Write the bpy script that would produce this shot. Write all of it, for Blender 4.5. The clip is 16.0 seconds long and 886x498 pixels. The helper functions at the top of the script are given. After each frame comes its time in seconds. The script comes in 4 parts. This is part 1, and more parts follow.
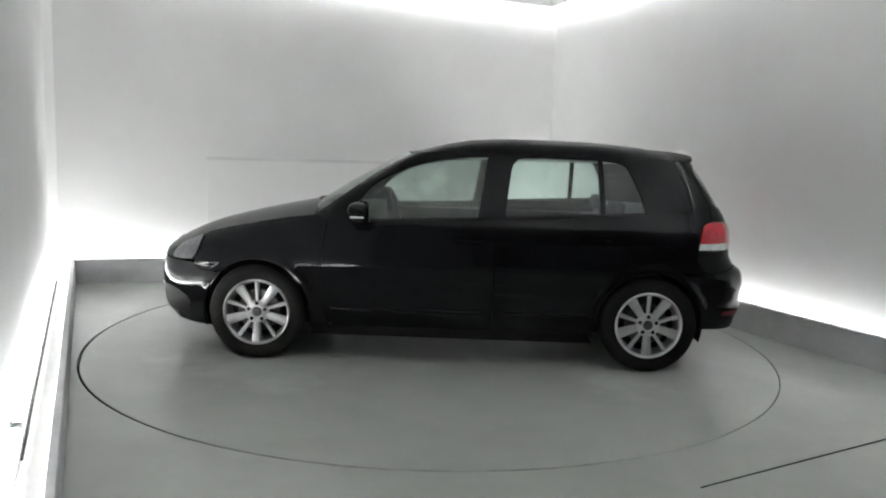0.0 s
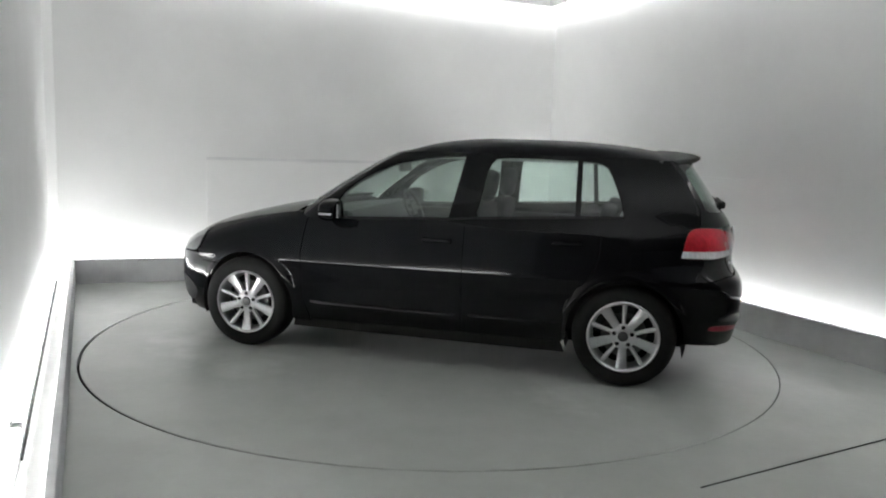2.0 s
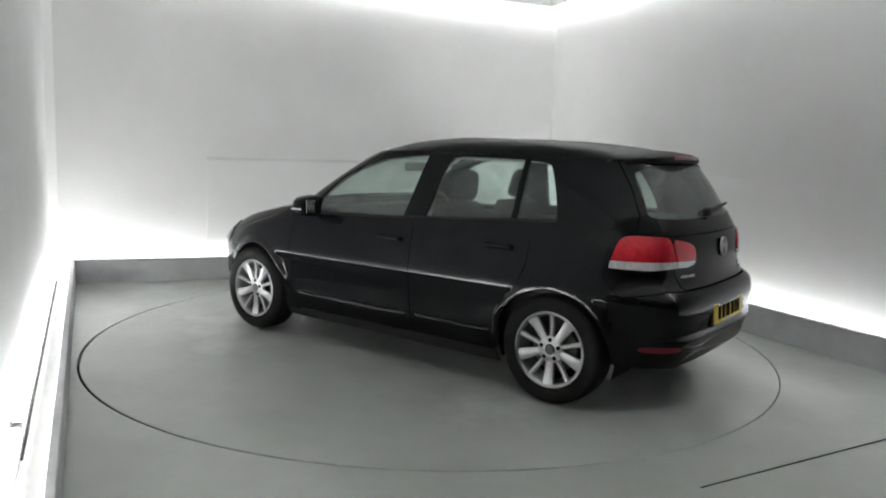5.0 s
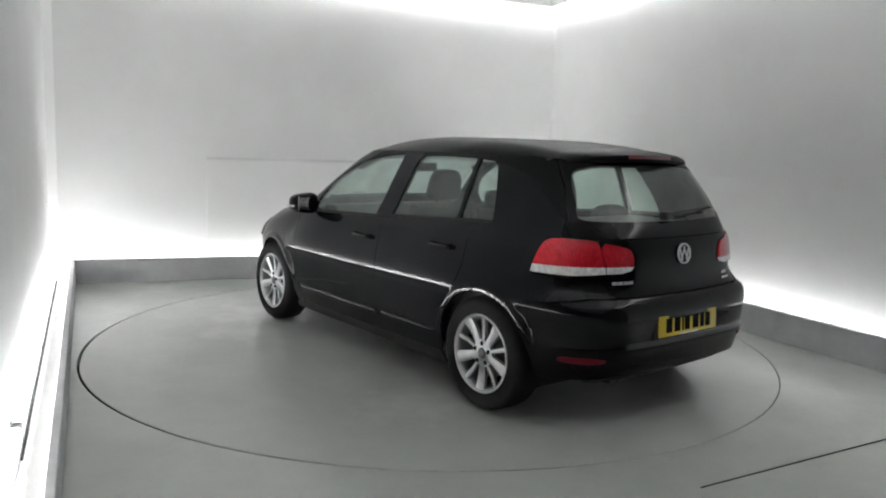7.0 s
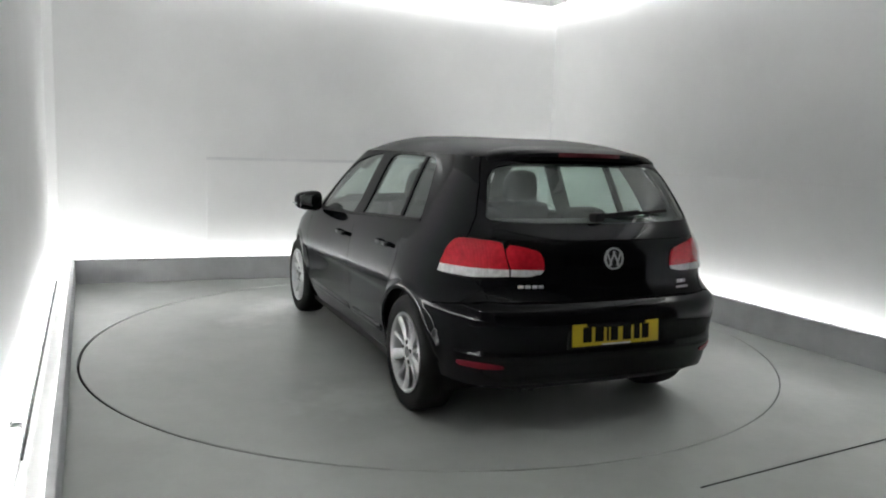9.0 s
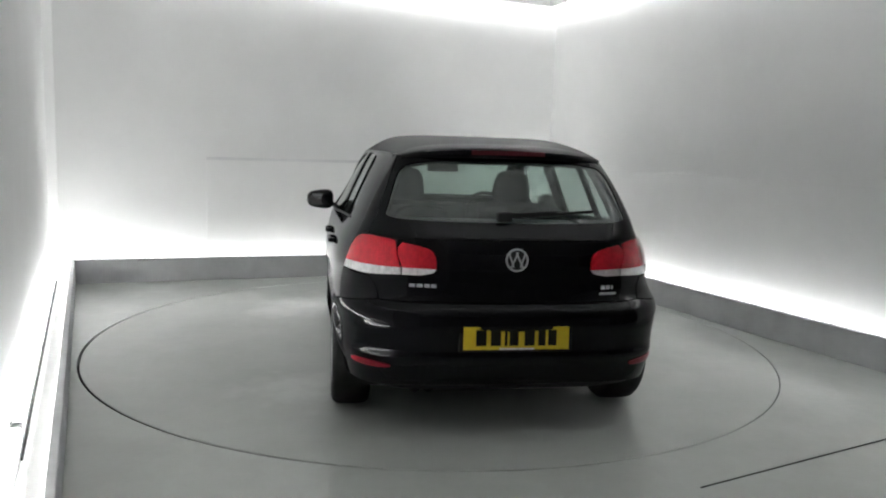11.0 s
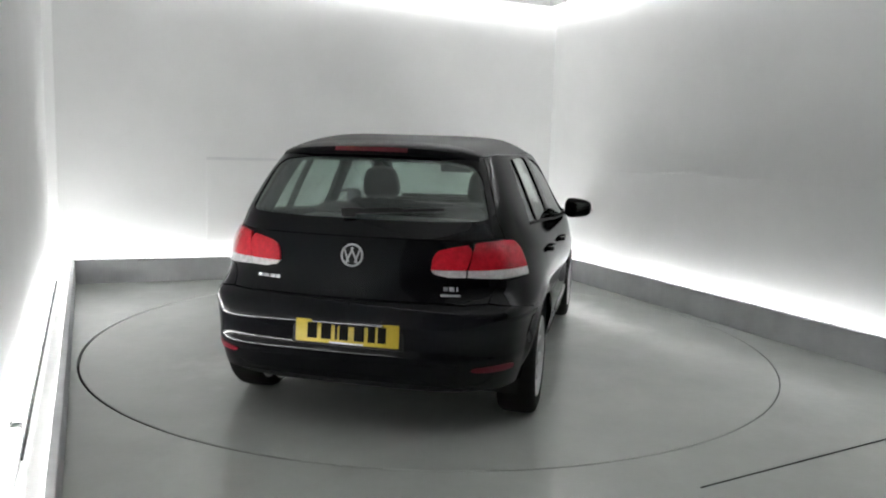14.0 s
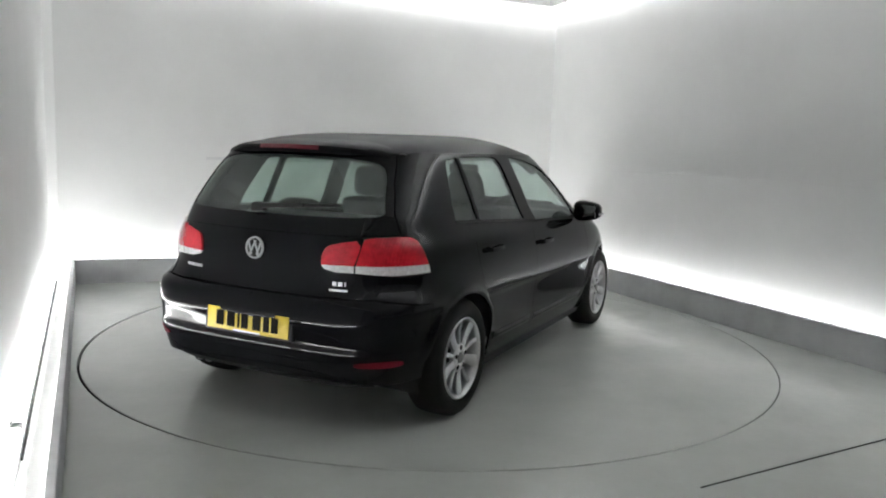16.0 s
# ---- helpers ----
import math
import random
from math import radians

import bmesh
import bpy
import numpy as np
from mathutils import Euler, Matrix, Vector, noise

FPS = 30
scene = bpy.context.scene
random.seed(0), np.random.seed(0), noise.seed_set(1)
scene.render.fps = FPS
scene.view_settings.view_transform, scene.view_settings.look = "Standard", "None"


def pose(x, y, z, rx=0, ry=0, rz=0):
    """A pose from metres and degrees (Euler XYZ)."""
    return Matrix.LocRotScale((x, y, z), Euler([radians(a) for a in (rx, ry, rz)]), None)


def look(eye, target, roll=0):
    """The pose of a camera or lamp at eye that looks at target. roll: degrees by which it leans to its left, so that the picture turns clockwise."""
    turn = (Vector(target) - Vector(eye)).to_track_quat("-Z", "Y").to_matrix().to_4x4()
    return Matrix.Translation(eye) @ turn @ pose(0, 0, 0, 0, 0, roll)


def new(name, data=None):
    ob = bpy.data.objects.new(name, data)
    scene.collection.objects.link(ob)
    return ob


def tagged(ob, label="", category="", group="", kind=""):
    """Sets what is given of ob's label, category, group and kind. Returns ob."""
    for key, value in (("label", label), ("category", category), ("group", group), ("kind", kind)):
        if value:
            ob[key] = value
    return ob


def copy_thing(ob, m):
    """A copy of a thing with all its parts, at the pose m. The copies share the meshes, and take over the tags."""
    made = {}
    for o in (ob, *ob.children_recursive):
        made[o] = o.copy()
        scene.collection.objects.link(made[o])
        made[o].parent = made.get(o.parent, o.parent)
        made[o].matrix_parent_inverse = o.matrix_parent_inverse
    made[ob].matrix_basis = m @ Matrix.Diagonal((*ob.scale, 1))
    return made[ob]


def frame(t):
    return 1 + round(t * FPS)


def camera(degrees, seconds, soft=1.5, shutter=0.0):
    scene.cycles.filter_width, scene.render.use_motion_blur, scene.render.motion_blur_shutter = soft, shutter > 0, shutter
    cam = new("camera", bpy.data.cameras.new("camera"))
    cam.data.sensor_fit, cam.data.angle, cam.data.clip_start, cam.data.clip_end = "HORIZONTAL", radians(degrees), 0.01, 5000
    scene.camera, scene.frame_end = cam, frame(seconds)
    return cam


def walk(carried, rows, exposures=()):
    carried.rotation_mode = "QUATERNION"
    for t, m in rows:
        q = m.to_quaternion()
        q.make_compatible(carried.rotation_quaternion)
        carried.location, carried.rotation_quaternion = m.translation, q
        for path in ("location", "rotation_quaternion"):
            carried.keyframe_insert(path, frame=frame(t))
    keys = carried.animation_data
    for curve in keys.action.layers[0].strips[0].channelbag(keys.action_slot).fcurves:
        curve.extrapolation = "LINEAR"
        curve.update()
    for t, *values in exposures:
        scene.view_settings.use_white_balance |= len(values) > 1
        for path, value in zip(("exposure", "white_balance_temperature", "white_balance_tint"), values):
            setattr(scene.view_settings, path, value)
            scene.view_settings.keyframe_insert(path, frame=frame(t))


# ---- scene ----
# ---------------------------------------------------------------- camera
EYE = Vector((0.0, -5.683, 1.4365))
cam = camera(60.27, 16.0, soft=2.0)


def camera_pose(yaw, down, roll):
    a, b = radians(yaw), radians(down)
    way = Vector((-math.sin(a) * math.cos(b), math.cos(a) * math.cos(b), -math.sin(b)))
    return look(EYE, EYE + way, roll)


CAM = camera_pose(-0.617, 7.65, 1.855)
walk(cam, [(0.0, CAM), (16.0, CAM)], exposures=[(0.0, 0.17), (16.0, 0.17)])

# ---------------------------------------------------------------- light
world = bpy.data.worlds.new("world")
scene.world = world
world.use_nodes = True
world.node_tree.nodes["Background"].inputs["Color"].default_value = (0.02, 0.02, 0.021, 1)
world.node_tree.nodes["Background"].inputs["Strength"].default_value = 0.3
TUBE_LOW = 39.0       # glow of the tubes in the trough
TUBE_HIGH = 43.0       # glow of the tubes under the ceiling


# ---------------------------------------------------------------- materials
def material(name, colour, rough=0.5, metal=0.0, coat=0.0, spec=0.5, grain=0.0, scale=8.0, bump=0.0, bump_scale=60.0,
             rough_var=0.0, emit=None, strength=0.0, transmit=0.0):
    m = bpy.data.materials.new(name)
    m.use_nodes = True
    nt = m.node_tree
    b = nt.nodes["Principled BSDF"]
    b.inputs["Base Color"].default_value = (*colour, 1)
    b.inputs["Roughness"].default_value = rough
    b.inputs["Metallic"].default_value = metal
    b.inputs["Coat Weight"].default_value = coat
    b.inputs["Coat Roughness"].default_value = 0.04
    b.inputs["Specular IOR Level"].default_value = spec
    b.inputs["Transmission Weight"].default_value = transmit
    if emit:
        b.inputs["Emission Color"].default_value = (*emit, 1)
        b.inputs["Emission Strength"].default_value = strength
    co = nt.nodes.new("ShaderNodeTexCoord")
    if grain or rough_var:
        big = nt.nodes.new("ShaderNodeTexNoise")
        big.inputs["Scale"].default_value = scale
        big.inputs["Detail"].default_value = 6
        big.inputs["Roughness"].default_value = 0.65
        nt.links.new(co.outputs["Object"], big.inputs["Vector"])
        if grain:
            ramp = nt.nodes.new("ShaderNodeMapRange")
            ramp.inputs["From Min"].default_value, ramp.inputs["From Max"].default_value = 0.3, 0.7
            ramp.inputs["To Min"].default_value, ramp.inputs["To Max"].default_value = 1 - grain, 1 + grain
            nt.links.new(big.outputs["Fac"], ramp.inputs["Value"])
            mul = nt.nodes.new("ShaderNodeVectorMath")
            mul.operation = "SCALE"
            mul.inputs[0].default_value = colour
            nt.links.new(ramp.outputs["Result"], mul.inputs["Scale"])
            nt.links.new(mul.outputs["Vector"], b.inputs["Base Color"])
        if rough_var:
            rr = nt.nodes.new("ShaderNodeMapRange")
            rr.inputs["From Min"].default_value, rr.inputs["From Max"].default_value = 0.3, 0.7
            rr.inputs["To Min"].default_value, rr.inputs["To Max"].default_value = rough - rough_var, rough + rough_var
            nt.links.new(big.outputs["Fac"], rr.inputs["Value"])
            nt.links.new(rr.outputs["Result"], b.inputs["Roughness"])
    if bump:
        fine = nt.nodes.new("ShaderNodeTexNoise")
        fine.inputs["Scale"].default_value = bump_scale
        fine.inputs["Detail"].default_value = 4
        nt.links.new(co.outputs["Object"], fine.inputs["Vector"])
        bp = nt.nodes.new("ShaderNodeBump")
        bp.inputs["Strength"].default_value = bump
        bp.inputs["Distance"].default_value = 0.01
        nt.links.new(fine.outputs["Fac"], bp.inputs["Height"])
        nt.links.new(bp.outputs["Normal"], b.inputs["Normal"])
    return m


def glass(name, tint, gloss=0.03, veil=0.10):
    """A thin pane: clear and tinted, mirroring more at a slant, with a faint uneven film of drops and dust."""
    m = bpy.data.materials.new(name)
    m.use_nodes = True
    nt = m.node_tree
    nt.nodes.clear()
    out = nt.nodes.new("ShaderNodeOutputMaterial")
    mix, film = nt.nodes.new("ShaderNodeMixShader"), nt.nodes.new("ShaderNodeMixShader")
    clear = nt.nodes.new("ShaderNodeBsdfTransparent")
    clear.inputs["Color"].default_value = (*tint, 1)
    dust = nt.nodes.new("ShaderNodeBsdfDiffuse")
    dust.inputs["Color"].default_value = (0.46, 0.52, 0.49, 1)
    co, drops, amount = nt.nodes.new("ShaderNodeTexCoord"), nt.nodes.new("ShaderNodeTexNoise"), nt.nodes.new("ShaderNodeMapRange")
    drops.inputs["Scale"].default_value, drops.inputs["Detail"].default_value = 5.0, 5.0
    amount.inputs["From Min"].default_value, amount.inputs["From Max"].default_value = 0.3, 0.7
    amount.inputs["To Min"].default_value, amount.inputs["To Max"].default_value = veil * 0.45, veil * 1.55
    nt.links.new(co.outputs["Object"], drops.inputs["Vector"])
    nt.links.new(drops.outputs["Fac"], amount.inputs["Value"])
    nt.links.new(amount.outputs["Result"], film.inputs["Fac"])
    nt.links.new(clear.outputs["BSDF"], film.inputs[1])
    nt.links.new(dust.outputs["BSDF"], film.inputs[2])
    shine = nt.nodes.new("ShaderNodeBsdfGlossy")
    shine.inputs["Roughness"].default_value = gloss
    lw = nt.nodes.new("ShaderNodeLayerWeight")
    lw.inputs["Blend"].default_value = 0.5
    steep, scale_, base = (nt.nodes.new("ShaderNodeMath") for _ in range(3))
    steep.operation, scale_.operation, base.operation = "POWER", "MULTIPLY", "ADD"
    steep.inputs[1].default_value, scale_.inputs[1].default_value, base.inputs[1].default_value = 4.5, 0.9, 0.06
    nt.links.new(lw.outputs["Facing"], steep.inputs[0])
    nt.links.new(steep.outputs[0], scale_.inputs[0])
    nt.links.new(scale_.outputs[0], base.inputs[0])
    nt.links.new(base.outputs[0], mix.inputs["Fac"])
    nt.links.new(film.outputs["Shader"], mix.inputs[1])
    nt.links.new(shine.outputs["BSDF"], mix.inputs[2])
    nt.links.new(mix.outputs["Shader"], out.inputs["Surface"])
    return m


WALL = material("white_wall_paint", (0.85, 0.85, 0.85), 0.75, grain=0.03, scale=1.3, bump=0.04, bump_scale=35)
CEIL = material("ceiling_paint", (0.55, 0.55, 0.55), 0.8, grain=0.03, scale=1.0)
HALL = material("dark_hall_paint", (0.22, 0.22, 0.225), 0.8, grain=0.1, scale=0.8)
KERB = material("grey_kerb_paint", (0.60, 0.60, 0.615), 0.6, grain=0.12, scale=3.0, bump=0.06, bump_scale=50)
TROUGH = material("white_trough_paint", (0.80, 0.80, 0.79), 0.7, grain=0.05, scale=4)
FLOOR = material("grey_epoxy_floor", (0.585, 0.605, 0.575), 0.215, grain=0.08, scale=1.6, rough_var=0.02)
TABLE = material("grey_epoxy_turntable", (0.585, 0.605, 0.575), 0.34, grain=0.09, scale=1.1, rough_var=0.05)
GROOVE = material("black_groove", (0.012, 0.012, 0.012), 0.8)
TUBE = material("low_tube_glow", (0.9, 0.9, 0.9), 0.4, emit=(0.985, 1.0, 0.985), strength=TUBE_LOW)
TUBE_B = material("high_tube_glow", (0.9, 0.9, 0.9), 0.4, emit=(0.98, 1.0, 0.99), strength=TUBE_HIGH)
# grey that carries the soft shadow line over the back-wall panel
SHADE_LINE = material("shade_line_grey", (0.75, 0.75, 0.76), 0.7, grain=0.06, scale=6)
BATTEN = material("white_batten_steel", (0.75, 0.75, 0.75), 0.4)
ENDCAP = material("grey_endcap_plastic", (0.35, 0.35, 0.36), 0.5)
PAINT = material("black_car_paint", (0.004, 0.004, 0.005), 0.5, coat=0.6, spec=0.0, grain=0.3, scale=9, bump=0.008, bump_scale=60)
PAINT.node_tree.nodes["Principled BSDF"].inputs["Coat IOR"].default_value = 1.42
PAINT.node_tree.nodes["Principled BSDF"].inputs["Coat Roughness"].default_value = 0.07
ROOF = material("dulled_black_paint", (0.005, 0.005, 0.006), 0.5, coat=0.16, spec=0.05, grain=0.3, scale=12)
TRIM = material("black_plastic_trim", (0.010, 0.010, 0.010), 0.55, spec=0.25, bump=0.05, bump_scale=300)
RUBBER = material("tyre_rubber", (0.009, 0.009, 0.009), 0.75, spec=0.25, grain=0.3, scale=14, bump=0.1, bump_scale=120)
LINER = material("black_liner", (0.006, 0.006, 0.006), 0.9)
ALLOY = material("silver_alloy", (0.62, 0.62, 0.63), 0.28, metal=0.8, grain=0.08, scale=20)
CHROME = material("chrome", (0.78, 0.79, 0.80), 0.12, metal=1.0)
STEEL = material("brake_steel", (0.16, 0.16, 0.16), 0.45, metal=0.8)
PANE = glass("green_tinted_glass", (0.82, 0.92, 0.88), veil=0.14)
TAIL_PANE = glass("darker_green_glass", (0.56, 0.67, 0.62), veil=0.18)
FOGGED = glass("fogged_green_glass", (0.80, 0.90, 0.86), veil=0.25)
RED = material("red_lens", (0.58, 0.014, 0.028), 0.15, coat=1.0, grain=0.22, scale=35)
REFLECTOR = material("red_reflector", (0.16, 0.004, 0.012), 0.35, coat=0.05, spec=0.25)
DARK_RED = material("dark_red_lens", (0.09, 0.004, 0.010), 0.3, coat=0.6)
CLEAR = material("clear_lens", (0.76, 0.76, 0.77), 0.16, coat=0.9, grain=0.22, scale=45)


def ribs(mat, scale, depth):
    """Fine upright flutes moulded into a lens."""
    nt = mat.node_tree
    co, wave, bp = nt.nodes.new("ShaderNodeTexCoord"), nt.nodes.new("ShaderNodeTexWave"), nt.nodes.new("ShaderNodeBump")
    wave.bands_direction = "Y"
    wave.inputs["Scale"].default_value, wave.inputs["Distortion"].default_value = scale, 0.4
    bp.inputs["Strength"].default_value, bp.inputs["Distance"].default_value = depth, 0.004
    nt.links.new(co.outputs["Object"], wave.inputs["Vector"])
    nt.links.new(wave.outputs["Fac"], bp.inputs["Height"])
    nt.links.new(bp.outputs["Normal"], nt.nodes["Principled BSDF"].inputs["Normal"])


ribs(RED, 26.0, 0.25)
ribs(CLEAR, 26.0, 0.5)
LAMP = material("headlamp_reflector", (0.36, 0.365, 0.375), 0.15, metal=0.85, grain=0.3, scale=25)
YELLOW = material("yellow_plate", (0.60, 0.44, 0.02), 0.4, grain=0.05, scale=30)
INK = material("black_plate_ink", (0.012, 0.011, 0.008), 0.85, spec=0.08)
CLOTH = material("dark_seat_cloth", (0.022, 0.023, 0.024), 0.9, grain=0.2, scale=60, bump=0.1, bump_scale=400)
DASH = material("dark_dash_plastic", (0.02, 0.02, 0.021), 0.6, bump=0.05, bump_scale=300)
LINING = material("grey_headliner", (0.35, 0.35, 0.34), 0.9)
SHELF = material("grey_felt", (0.26, 0.27, 0.27), 0.95, grain=0.1, scale=40)
BRIGHT = material("bright_silver_trim", (0.72, 0.73, 0.74), 0.25, metal=0.4)
MIRROR = material("mirror_glass", (0.8, 0.8, 0.8), 0.03, metal=1.0)


# ---------------------------------------------------------------- mesh helpers
def mesh_of(name, bm, mat, smooth=40):
    me = bpy.data.meshes.new(name)
    bm.to_mesh(me)
    bm.free()
    me.materials.append(mat)
    if smooth:
        me.shade_smooth()
        me.set_sharp_from_angle(angle=radians(smooth))
    return me


def part(name, bm, mat, parent, label="", smooth=40):
    ob = new(name, mesh_of(name, bm, mat, smooth))
    ob.parent = parent
    if label:
        ob["label"] = label
    return ob


def box(bm, size, at=(0, 0, 0), turn=None, bevel=0.0):
    """A box of that size round the point, its edges rounded."""
    m = Matrix.Translation(at) @ (turn or Matrix.Identity(4)) @ Matrix.Diagonal((*size, 1))
    made = bmesh.ops.create_cube(bm, size=1, matrix=m)["verts"]
    if bevel:
        edges = {e for v in made for e in v.link_edges}
        bmesh.ops.bevel(bm, geom=list(edges), offset=bevel, segments=2, affect="EDGES", profile=0.6)
    return bm


def lathe(profile, steps=48, axis="y"):
    """Turns (radius, offset) pairs round the axis y or z; the profile closes on itself where it starts and ends alike."""
    bm = bmesh.new()
    rings = []
    for k in range(steps):
        a = 2 * math.pi * k / steps
        c, s = math.cos(a), math.sin(a)
        rings.append([bm.verts.new((r * c, o, r * s) if axis == "y" else (r * c, r * s, o)) for r, o in profile])
    for k in range(steps):
        p, q = rings[k], rings[(k + 1) % steps]
        for i in range(len(profile) - 1):
            bm.faces.new((p[i], p[i + 1], q[i + 1], q[i]))
    bmesh.ops.remove_doubles(bm, verts=bm.verts, dist=1e-5)
    bmesh.ops.recalc_face_normals(bm, faces=bm.faces)
    return bm


def prism(points, lo, hi, bm=None):
    """An upright prism over a plan polygon."""
    bm = bm or bmesh.new()
    low = [bm.verts.new((x, y, lo)) for x, y in points]
    top = [bm.verts.new((x, y, hi)) for x, y in points]
    n = len(points)
    faces = [bm.faces.new(low[::-1]), bm.faces.new(top)]
    for i in range(n):
        faces.append(bm.faces.new((low[i], low[(i + 1) % n], top[(i + 1) % n], top[i])))
    bmesh.ops.recalc_face_normals(bm, faces=faces)
    return bm


# ---------------------------------------------------------------- the booth
A = Vector((-3.47, 1.63))             # back kerb meets the side kerb
D_BACK = Vector((4.72, 1.77)).normalized()
D_SIDE = Vector((0.415, -0.910)).normalized()
B = A + D_BACK * 5.041
N_LEFT = Vector((D_SIDE.y, -D_SIDE.x))       # outwards
N_BACK = Vector((-D_BACK.y, D_BACK.x))
N_RIGHT = -N_LEFT
KERB_H, KERB_W, TROUGH_W, WALL_W = 0.235, 0.04, 0.22, 0.15
TOP = 3.9
LEFT_LEN, RIGHT_LEN = 6.6, 7.0


def corner(p, n1, d1, n2, d2):
    """The point at d1 out along n1 and d2 out along n2 from p."""
    det = n1.x * n2.y - n1.y * n2.x
    return Vector((p.x + (d1 * n2.y - d2 * n1.y) / det, p.y + (n1.x * d2 - n2.x * d1) / det))


def ring_points(d):
    """The four plan points of the booth's open U at the distance d outside the kerb's face."""
    return (A + D_SIDE * LEFT_LEN + N_LEFT * d, corner(A, N_LEFT, d, N_BACK, d),
            corner(B, N_BACK, d, N_RIGHT, d), B + D_SIDE * RIGHT_LEN + N_RIGHT * d)


def side_walls(names, d0, d1, lo, hi, mat):
    p, q = ring_points(d0), ring_points(d1)
    made = []
    for i, name in enumerate(names):
        bm = prism([p[i], p[i + 1], q[i + 1], q[i]], lo, hi)
        ob = new(name, mesh_of(name, bm, mat, 0))
        made.append(ob)
    return made


for ob, where in zip(side_walls(("wall_west", "wall_north", "wall_east"), TROUGH_W, TROUGH_W + WALL_W, 0.0, TOP, WALL), range(3)):
    tagged(ob, "smooth white painted booth wall washed by tube light", "wall", kind="structure")
for ob in side_walls(("kerb_west", "kerb_north", "kerb_east"), 0.0, KERB_W, 0.0, KERB_H, KERB):
    tagged(ob, "low grey painted kerb hiding the light trough", "kerb", kind="structure")
    bev = ob.modifiers.new("worn_edge", "BEVEL")
    bev.width, bev.segments = 0.006, 2
for ob in side_walls(("trough_west", "trough_north", "trough_east"), KERB_W, TROUGH_W, 0.0, 0.012, TROUGH):
    tagged(ob, "white painted trough floor behind the kerb", "trough", kind="structure")
for d0, d1, lo, hi, name, label, kind in ((-0.03, 0.0, 3.07, 3.24, "valance", "white board hiding the upper tubes", "valance"),
                                          (0.0, 0.07, 3.10, 3.118, "cove", "narrow white shelf carrying the upper tubes", "shelf")):
    p, q = ring_points(d0), ring_points(d1)
    for i, side in ((1, "north"), (2, "east")):
        bm = prism([p[i], p[i + 1], q[i + 1], q[i]], lo, hi)
        tagged(new(name + "_" + side, mesh_of(name, bm, WALL, 0)), label, kind, kind="structure")

# unseen valance and its shelf over the open side, added for extra tubes
p = (A + D_SIDE * 6.3, None, None, B + D_SIDE * 7.0)
way = (p[3] - p[0]).normalized()
n = Vector((-way.y, way.x))
bm = prism([p[0] + n * 0.07, p[3] + n * 0.07, p[3] + n * 0.10, p[0] + n * 0.10], 3.07, 3.165)
tagged(new("valance_south", mesh_of("valance_south", bm, WALL, 0)), "white board hiding the upper tubes", "valance", kind="structure")
bm = prism([p[0] - n * 0.08, p[3] - n * 0.08, p[3] + n * 0.07, p[0] + n * 0.07], 3.10, 3.118)
tagged(new("cove_south", mesh_of("cove_south", bm, WALL, 0)), "narrow white shelf carrying the upper tubes", "shelf", kind="structure")

# proud panel on the back wall, quarter-round strip in the corner
w0 = corner(A, N_LEFT, TROUGH_W, N_BACK, TROUGH_W)
a, b = A + D_BACK * 1.237 + N_BACK * TROUGH_W, A + D_BACK * 4.1 + N_BACK * TROUGH_W
bm = prism([a, b, b - N_BACK * 0.024, a - N_BACK * 0.024], 0.02, 1.222)
tagged(new("panel_north", mesh_of("panel_north", bm, WALL, 0)), "white painted panel, proud of the wall and shading it above", "panel", kind="structure")
# thin ledge; its grey stands for the shadow above the panel
bm = prism([a, b, b - N_BACK * 0.031, a - N_BACK * 0.031], 1.224, 1.252)
tagged(new("shade_line_ledge", mesh_of("shade_line_ledge", bm, SHADE_LINE, 0)), "thin ledge along the panel's top, greyed to stand for its shadow line", "trim", kind="structure")
# panel added on the east wall to keep low tube light off above it
a, b = B + D_SIDE * 0.95 + N_RIGHT * TROUGH_W, B + D_SIDE * 6.9 + N_RIGHT * TROUGH_W
bm = prism([a, b, b - N_RIGHT * 0.022, a - N_RIGHT * 0.022], 0.02, 1.24)
tagged(new("shade_panel_east", mesh_of("shade_panel_east", bm, WALL, 0)), "white painted panel, proud of the wall and shading it above", "panel", kind="structure")
bm = prism([w0, w0 + D_BACK * 0.085, w0 + D_BACK * 0.045 + D_SIDE * 0.045, w0 + D_SIDE * 0.085], 0.02, 3.06)
tagged(new("trim_corner", mesh_of("trim_corner", bm, WALL, 60)), "white rounded strip in the wall corner", "trim", kind="structure")

a, b = A + D_SIDE * 6.602 + N_LEFT * 0.22, A + D_SIDE * 9.5 + N_LEFT * 0.22
bm = prism([a, b, b + N_LEFT * 0.15, a + N_LEFT * 0.15], 0.0, TOP - 0.004)
tagged(new("wall_hall_side", mesh_of("wall_hall_side", bm, HALL, 0)), "plain dark wall of the hall beside the booth", "wall", kind="structure")

# floor sheet, ceiling, dark hall behind the camera
HALL_X, HALL_Y = (-8.0, 9.0), (-11.0, 6.5)
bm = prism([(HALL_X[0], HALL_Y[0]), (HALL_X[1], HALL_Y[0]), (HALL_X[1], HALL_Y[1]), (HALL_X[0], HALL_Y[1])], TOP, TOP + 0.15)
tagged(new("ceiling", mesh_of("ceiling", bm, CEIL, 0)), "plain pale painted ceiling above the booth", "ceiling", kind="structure")
